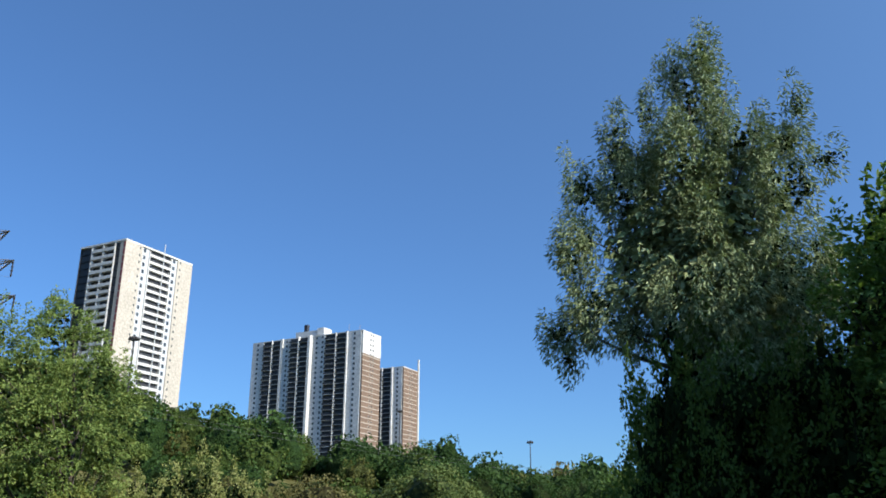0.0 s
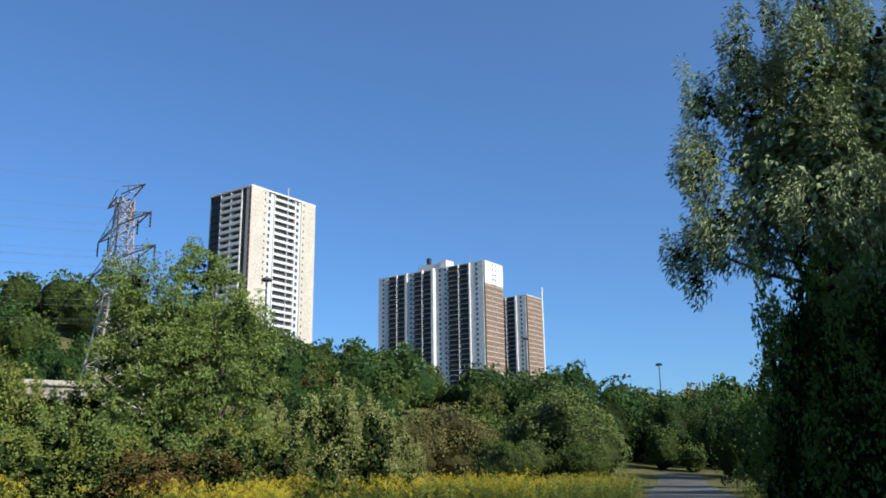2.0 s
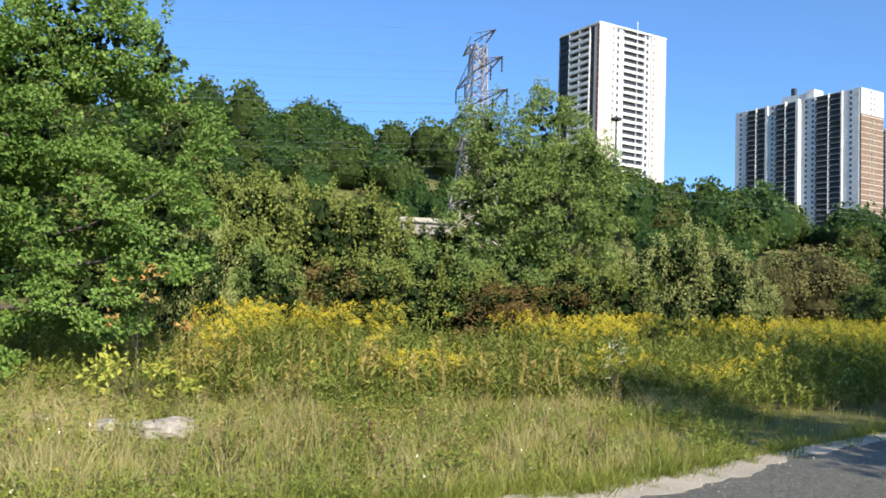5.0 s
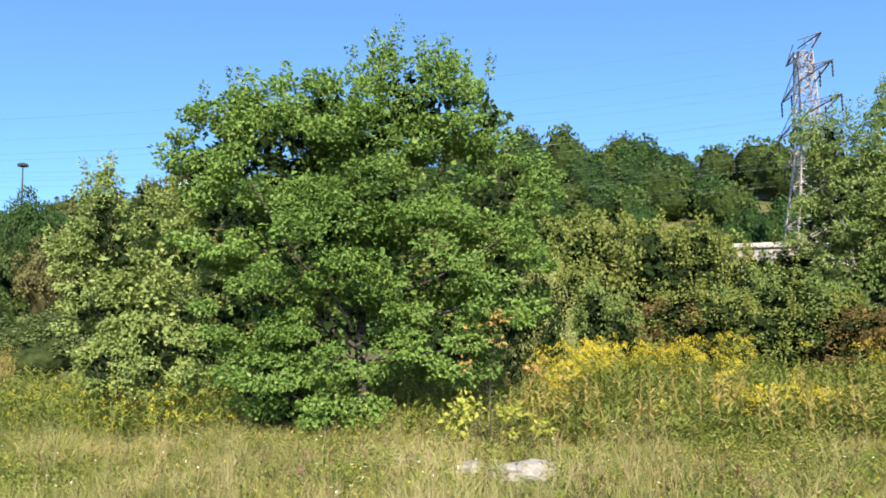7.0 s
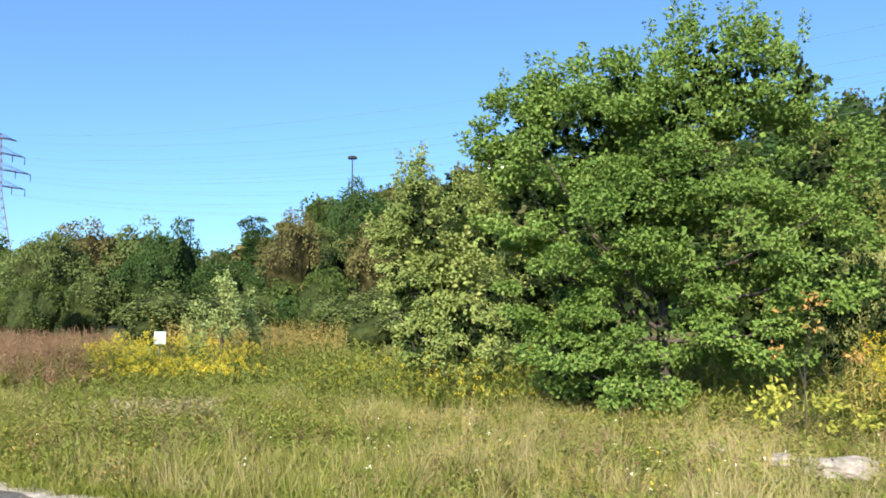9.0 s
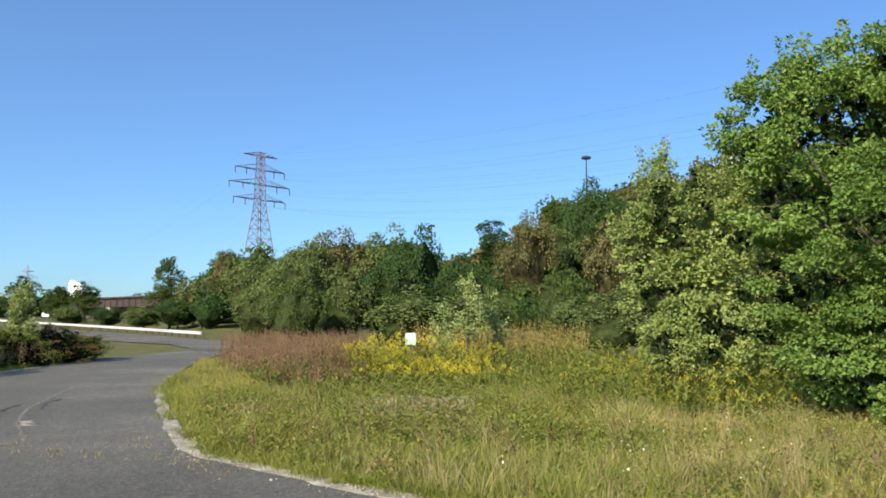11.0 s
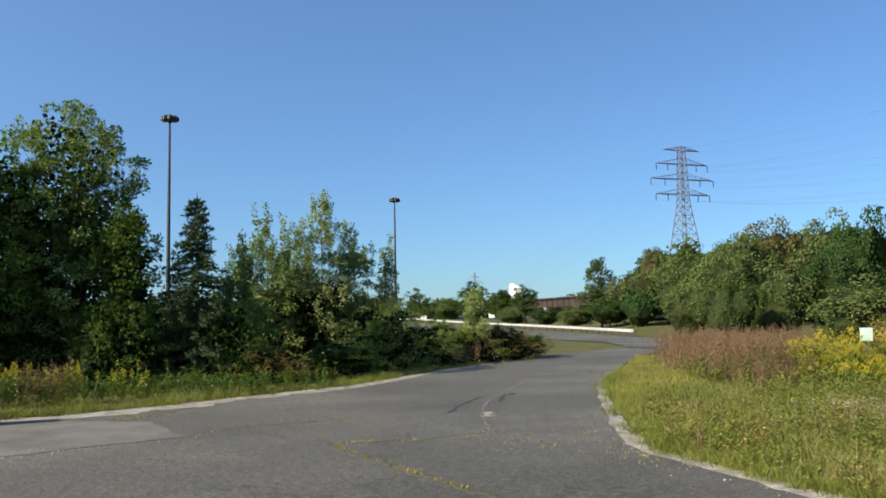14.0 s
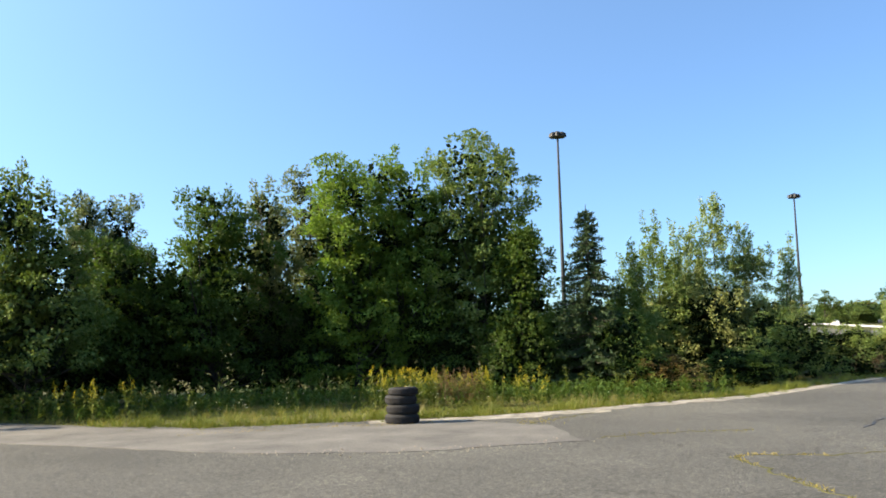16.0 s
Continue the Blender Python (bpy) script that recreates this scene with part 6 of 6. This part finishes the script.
broadleaf("sumac_sapling", polar(50.4, 12.6), "thin sapling with orange upper leaves beside the maple", "shrub",
          [(0, 0, 1.75, 0.3, 0.3, 0.3), (0.45, 0.3, 1.35, 0.2, 0.2, 0.2), (-0.4, -0.3, 1.3, 0.2, 0.2, 0.25)], "orange_leaf", 27, clumps=10, radius=0.1, per=9, leaf=0.09, aspect=0.45, zmin=0.6, trunk_r=0.01, limbs=10, height=1.3, inner=0)

broadleaf("aster_plant", polar(19.9, 14.2), "white-flowered aster plant among the goldenrod", "wildflower",
          [(0, 0, 0.75, 0.22, 0.2, 0.35), (0.12, 0, 1.05, 0.15, 0.15, 0.15)], "white_bloom", 28, clumps=16, radius=0.08, per=9, leaf=0.028, aspect=0.7, zmin=0.35, trunk_r=0.006, limbs=20, height=1.0, inner=0)

# ---- guard rail ----
def guard_rail():
    line = [at2(104.5, 92), at2(107.9, 116), at2(111.9, 143), at2(115.4, 172), at2(118.6, 205), at2(121.5, 235)]
    t = thing("guard_rail", (0, 0, 0), "white steel guard rail along the curving ramp", "guard rail")
    pts = []
    for (x0, y0), (x1, y1) in zip(line, line[1:]):
        for k in range(8):
            pts.append((x0 + (x1 - x0) * k / 8, y0 + (y1 - y0) * k / 8))
    prof = [(0.0, 0.42), (0.05, 0.47), (0.05, 0.52), (0.0, 0.575), (0.05, 0.63), (0.05, 0.68), (0.0, 0.73), (-0.02, 0.73), (-0.02, 0.42)]
    V, F = [], []
    for i, (x, y) in enumerate(pts):
        a, b = pts[max(i - 1, 0)], pts[min(i + 1, len(pts) - 1)]
        d = math.hypot(b[0] - a[0], b[1] - a[1])
        nx, ny = (b[1] - a[1]) / d, -(b[0] - a[0]) / d
        z = float(land_z(x, y))
        for u, h in prof:
            V.append((x + nx * -u * 1.6, y + ny * -u * 1.6, z + h * 1.05))
    m = len(prof)
    for i in range(len(pts) - 1):
        for k in range(m):
            F.append((i * m + k, i * m + (k + 1) % m, (i + 1) * m + (k + 1) % m, (i + 1) * m + k))
    part("rail", np_mesh("rail", np.array(V), np.array(F), [M["galvanised"]]), None, t)
    for x, y in pts:
        z = float(land_z(x, y))
        p = part("post", box_bm((0.16, 0.16, 0.75), (0, 0, 0.33), 0.01), M["bark"], t)
        p.location = (x - 0.1, y + 0.16, z)
    return t


guard_rail()


# ---- stack of tyres ----
def tyre(loc, R, w, label, tilt):
    t = thing("tyre", loc, label, "tyre", "stack of tyres")
    bm = bmesh.new()
    prof = [(R * 0.60, -w * 0.42), (R * 0.66, -w * 0.5), (R * 0.86, -w * 0.5), (R * 0.96, -w * 0.40), (R, -w * 0.22), (R, w * 0.22), (R * 0.96, w * 0.40), (R * 0.86, w * 0.5), (R * 0.66, w * 0.5), (R * 0.60, w * 0.42), (R * 0.64, 0)]
    n = 40
    ring = [[bm.verts.new((r * math.cos(2 * math.pi * i / n), r * math.sin(2 * math.pi * i / n), z)) for r, z in prof] for i in range(n)]
    for i in range(n):
        for k in range(len(prof)):
            bm.faces.new((ring[i][k], ring[(i + 1) % n][k], ring[(i + 1) % n][(k + 1) % len(prof)], ring[i][(k + 1) % len(prof)]))
    bmesh.ops.recalc_face_normals(bm, faces=bm.faces)
    for f in bm.faces:
        f.smooth = True
    body = part("carcass", bm, M["rubber"], t)
    body.rotation_euler = (radians(tilt), 0, 0)
    bm = bmesh.new()
    for i in range(44):
        a = 2 * math.pi * i / 44
        r = bmesh.ops.create_cube(bm, size=1)
        bmesh.ops.scale(bm, vec=(0.016, R * 0.1, w * 0.5), verts=r["verts"])
        bmesh.ops.transform(bm, matrix=pose(R * math.cos(a), R * math.sin(a), 0, 0, 0, math.degrees(a)), verts=r["verts"])
    tr = part("tread", bm, M["rubber"], t)
    tr.rotation_euler = (radians(tilt), 0, 0)
    return t


TX, TY, _ = polar(145.65, 17.0)
zz = 0.03
for i, (R, w, dx) in enumerate([(0.33, 0.19, 0.0), (0.315, 0.185, -0.01), (0.305, 0.18, 0.015), (0.29, 0.15, -0.02)]):
    tyre((TX + dx, TY - dx, zz + w / 2), R, w, "old black worn car tyre in a stack at the road edge", (-1, 1, -1.5, 1)[i])
    zz += w * 0.98


# ---- small sign, rock ----
def small_sign():
    x, y, _ = polar(91.1, 24.5)
    t = thing("sign", (x, y, float(land_z(x, y))), "small white and green notice on a metal stake", "sign", rz=92)
    part("stake", box_bm((0.03, 0.03, 1.35), (0, 0.02, 0.66)), M["wire"], t)
    part("board", box_bm((0.30, 0.012, 0.34), (0, 0, 1.18), 0.003), M["sign_white"], t)
    board = t.children[-1]
    part("print", box_bm((0.24, 0.004, 0.13), (0, -0.009, 1.23)), M["sign_green"], board, "faded green print")
    for k in range(3):
        part("print_line", box_bm((0.20, 0.004, 0.014), (0, -0.009, 1.125 - k * 0.035)), M["sign_green"], board, "faded green print")
    return t


small_sign()


def rock(az, d, size, label, seed):
    x, y, _ = polar(az, d)
    bm = bmesh.new()
    bmesh.ops.create_icosphere(bm, subdivisions=4, radius=1.0)
    for v in bm.verts:
        n = noise.fractal(v.co * 1.4 + Vector((seed, 0, 0)), 0.8, 2.1, 5)
        v.co *= 1 + 0.28 * n
        v.co.z = max(v.co.z, -0.4)
    bmesh.ops.scale(bm, vec=size, verts=bm.verts)
    me = bpy.data.meshes.new("rock")
    bm.to_mesh(me)
    bm.free()
    me.materials.append(M["rock"])
    ob = tagged(new("rock", me), label, "rock")
    ob.location = (x, y, float(land_z(x, y)) + size[2] * 0.1)
    ob.rotation_euler = (0, 0, radians(az))
    return ob


rock(48.3, 10.4, (0.5, 0.28, 0.17), "pale broken concrete boulder lying in dry grass", 3)
rock(51.8, 10.9, (0.22, 0.16, 0.1), "smaller pale boulder lying in dry grass", 8)
rock(55.8, 11.4, (0.2, 0.16, 0.12), "grey boulder half hidden in dry grass", 5)


# ---- bridge, cars, cloud, hillside buildings ----
def bridge():
    a, b = Vector(polar(114.5, 300)), Vector(polar(102.5, 205))
    t = thing("bridge", (a.x, a.y, 0), "rusty brown steel girder bridge with pale piers", "bridge", rz=math.degrees(math.atan2(b.y - a.y, b.x - a.x)))
    L = (b - a).length
    part("girder", box_bm((L, 0.5, 2.3), (L / 2, -2.2, 7.2), 0.03), M["rust"], t)
    part("girder", box_bm((L, 0.5, 2.3), (L / 2, 2.2, 7.2), 0.03), M["rust"], t)
    part("deck", box_bm((L, 6.0, 0.4), (L / 2, 0, 8.55), 0.03), M["rust"], t)
    for i in range(int(L / 3.2)):
        part("stiffener", box_bm((0.16, 0.2, 2.2), (1.5 + i * 3.2, 2.55, 7.2)), M["rust"], t)
        part("stiffener", box_bm((0.16, 0.2, 2.2), (1.5 + i * 3.2, -2.55, 7.2)), M["rust"], t)
    for k in range(1, 6):
        x = L * k / 6
        part("pier", box_bm((2.0, 5.0, 6.4), (x, 0, 2.9), 0.1), M["concrete"], t)


bridge()


def car(az, d, heading, paint, label):
    x, y, _ = polar(az, d)
    t = thing("car", (x, y, float(land_z(x, y)) + 0.05), label, "car", "distant cars", rz=heading)
    bm = bmesh.new()
    pts = [(-2.1, 0.3), (-2.15, 0.75), (-1.9, 0.95), (-1.1, 1.0), (-0.5, 1.42), (0.8, 1.45), (1.5, 1.0), (2.1, 0.85), (2.15, 0.35)]
    sides = [[bm.verts.new((px, s * (0.85 if pz < 1.1 else 0.68), pz)) for px, pz in pts] for s in (-1, 1)]
    n = len(pts)
    bm.faces.new(sides[0])
    bm.faces.new(sides[1][::-1])
    for i in range(n):
        bm.faces.new((sides[0][i], sides[1][i], sides[1][(i + 1) % n], sides[0][(i + 1) % n]))
    bmesh.ops.recalc_face_normals(bm, faces=bm.faces)
    part("body", bm, M[paint], t)
    part("windscreen", box_bm((0.06, 1.3, 0.4), (1.2, 0, 1.23)), M["glass"], t).rotation_euler = (0, 0, 0)
    for s in (-1, 1):
        part("side_window", box_bm((1.3, 0.04, 0.32), (0.2, s * 0.75, 1.2)), M["glass"], t)
        for px in (-1.3, 1.35):
            v, f = tube_arrays([(px, s * 0.72, 0.3), (px, s * 0.72, 0.3), (px, s * 0.92, 0.3), (px, s * 0.92, 0.3)], [0.01, 0.31, 0.31, 0.01], 14)
            wheel = part("wheel", np_mesh("wheel", v, f, [M["rubber"]]), None, t)
            v, f = tube_arrays([(px, s * 0.925, 0.3), (px, s * 0.93, 0.3), (px, s * 0.935, 0.3)], [0.2, 0.19, 0.01], 12)
            part("rim", np_mesh("rim", v, f, [M["wire"]]), None, wheel)


car(118.1, 235, 205, "car_white", "distant white car on the ramp")
car(115.6, 240, 205, "car_dark", "distant dark car on the ramp")
car(113.6, 245, 205, "car_white", "distant white car on the ramp")


def cloud():
    x, y, _ = polar(111.95, 3900)
    rng = rng_of(91)
    bm = bmesh.new()
    for i in range(70):
        s = i / 69
        c = (rng.uniform(-20, 20) + s * 8, rng.uniform(-20, 20), 60 + 100 * s + rng.normal() * 5)
        bmesh.ops.create_icosphere(bm, subdivisions=2, radius=rng.uniform(12, 19), matrix=Matrix.Translation(c))
    for v in bm.verts:
        v.co += v.normal * noise.noise(v.co * 0.07) * 6
    for f in bm.faces:
        f.smooth = True
    me = bpy.data.meshes.new("cloud")
    bm.to_mesh(me)
    bm.free()
    me.materials.append(M["cloud"])
    ob = tagged(new("cloud", me), "small bright white cloud plume on the horizon", "cloud", kind="structure")
    ob.location, ob.rotation_euler = (x, y, 0), (0, 0, radians(112))


cloud()


def low_building(az, d, w, depth, z0, h, wall, roof, label):
    x, y, _ = polar(az, d)
    t = thing("house", (x, y, z0), label, "building", rz=az + 8)
    part("wall", box_bm((w, depth, h), (0, 0, h / 2)), M[wall], t)
    part("roof", box_bm((w + 0.6, depth + 0.6, 0.4), (0, 0, h + 0.2), 0.05), M[roof], t)
    part("door", box_bm((1.0, 0.1, 2.05), (w * 0.3, -depth / 2 - 0.03, 1.03)), M["tower_dark"], t)
    part("window", box_bm((1.2, 0.1, 1.1), (-w * 0.2, -depth / 2 - 0.03, 1.6)), M["glass"], t)


low_building(33.0, 74, 4.2, 5.0, float(land_z(*at2(33.0, 74))) - 0.3, 7.9, "rock", "concrete", "cream flat-roofed building half hidden by trees")
low_building(69.8, 150, 3.0, 3.0, 1.6 + 150 * math.tan(radians(9.3)), 3.0, "white_paint", "tower_red", "white hut with a red roof edge behind the maple")
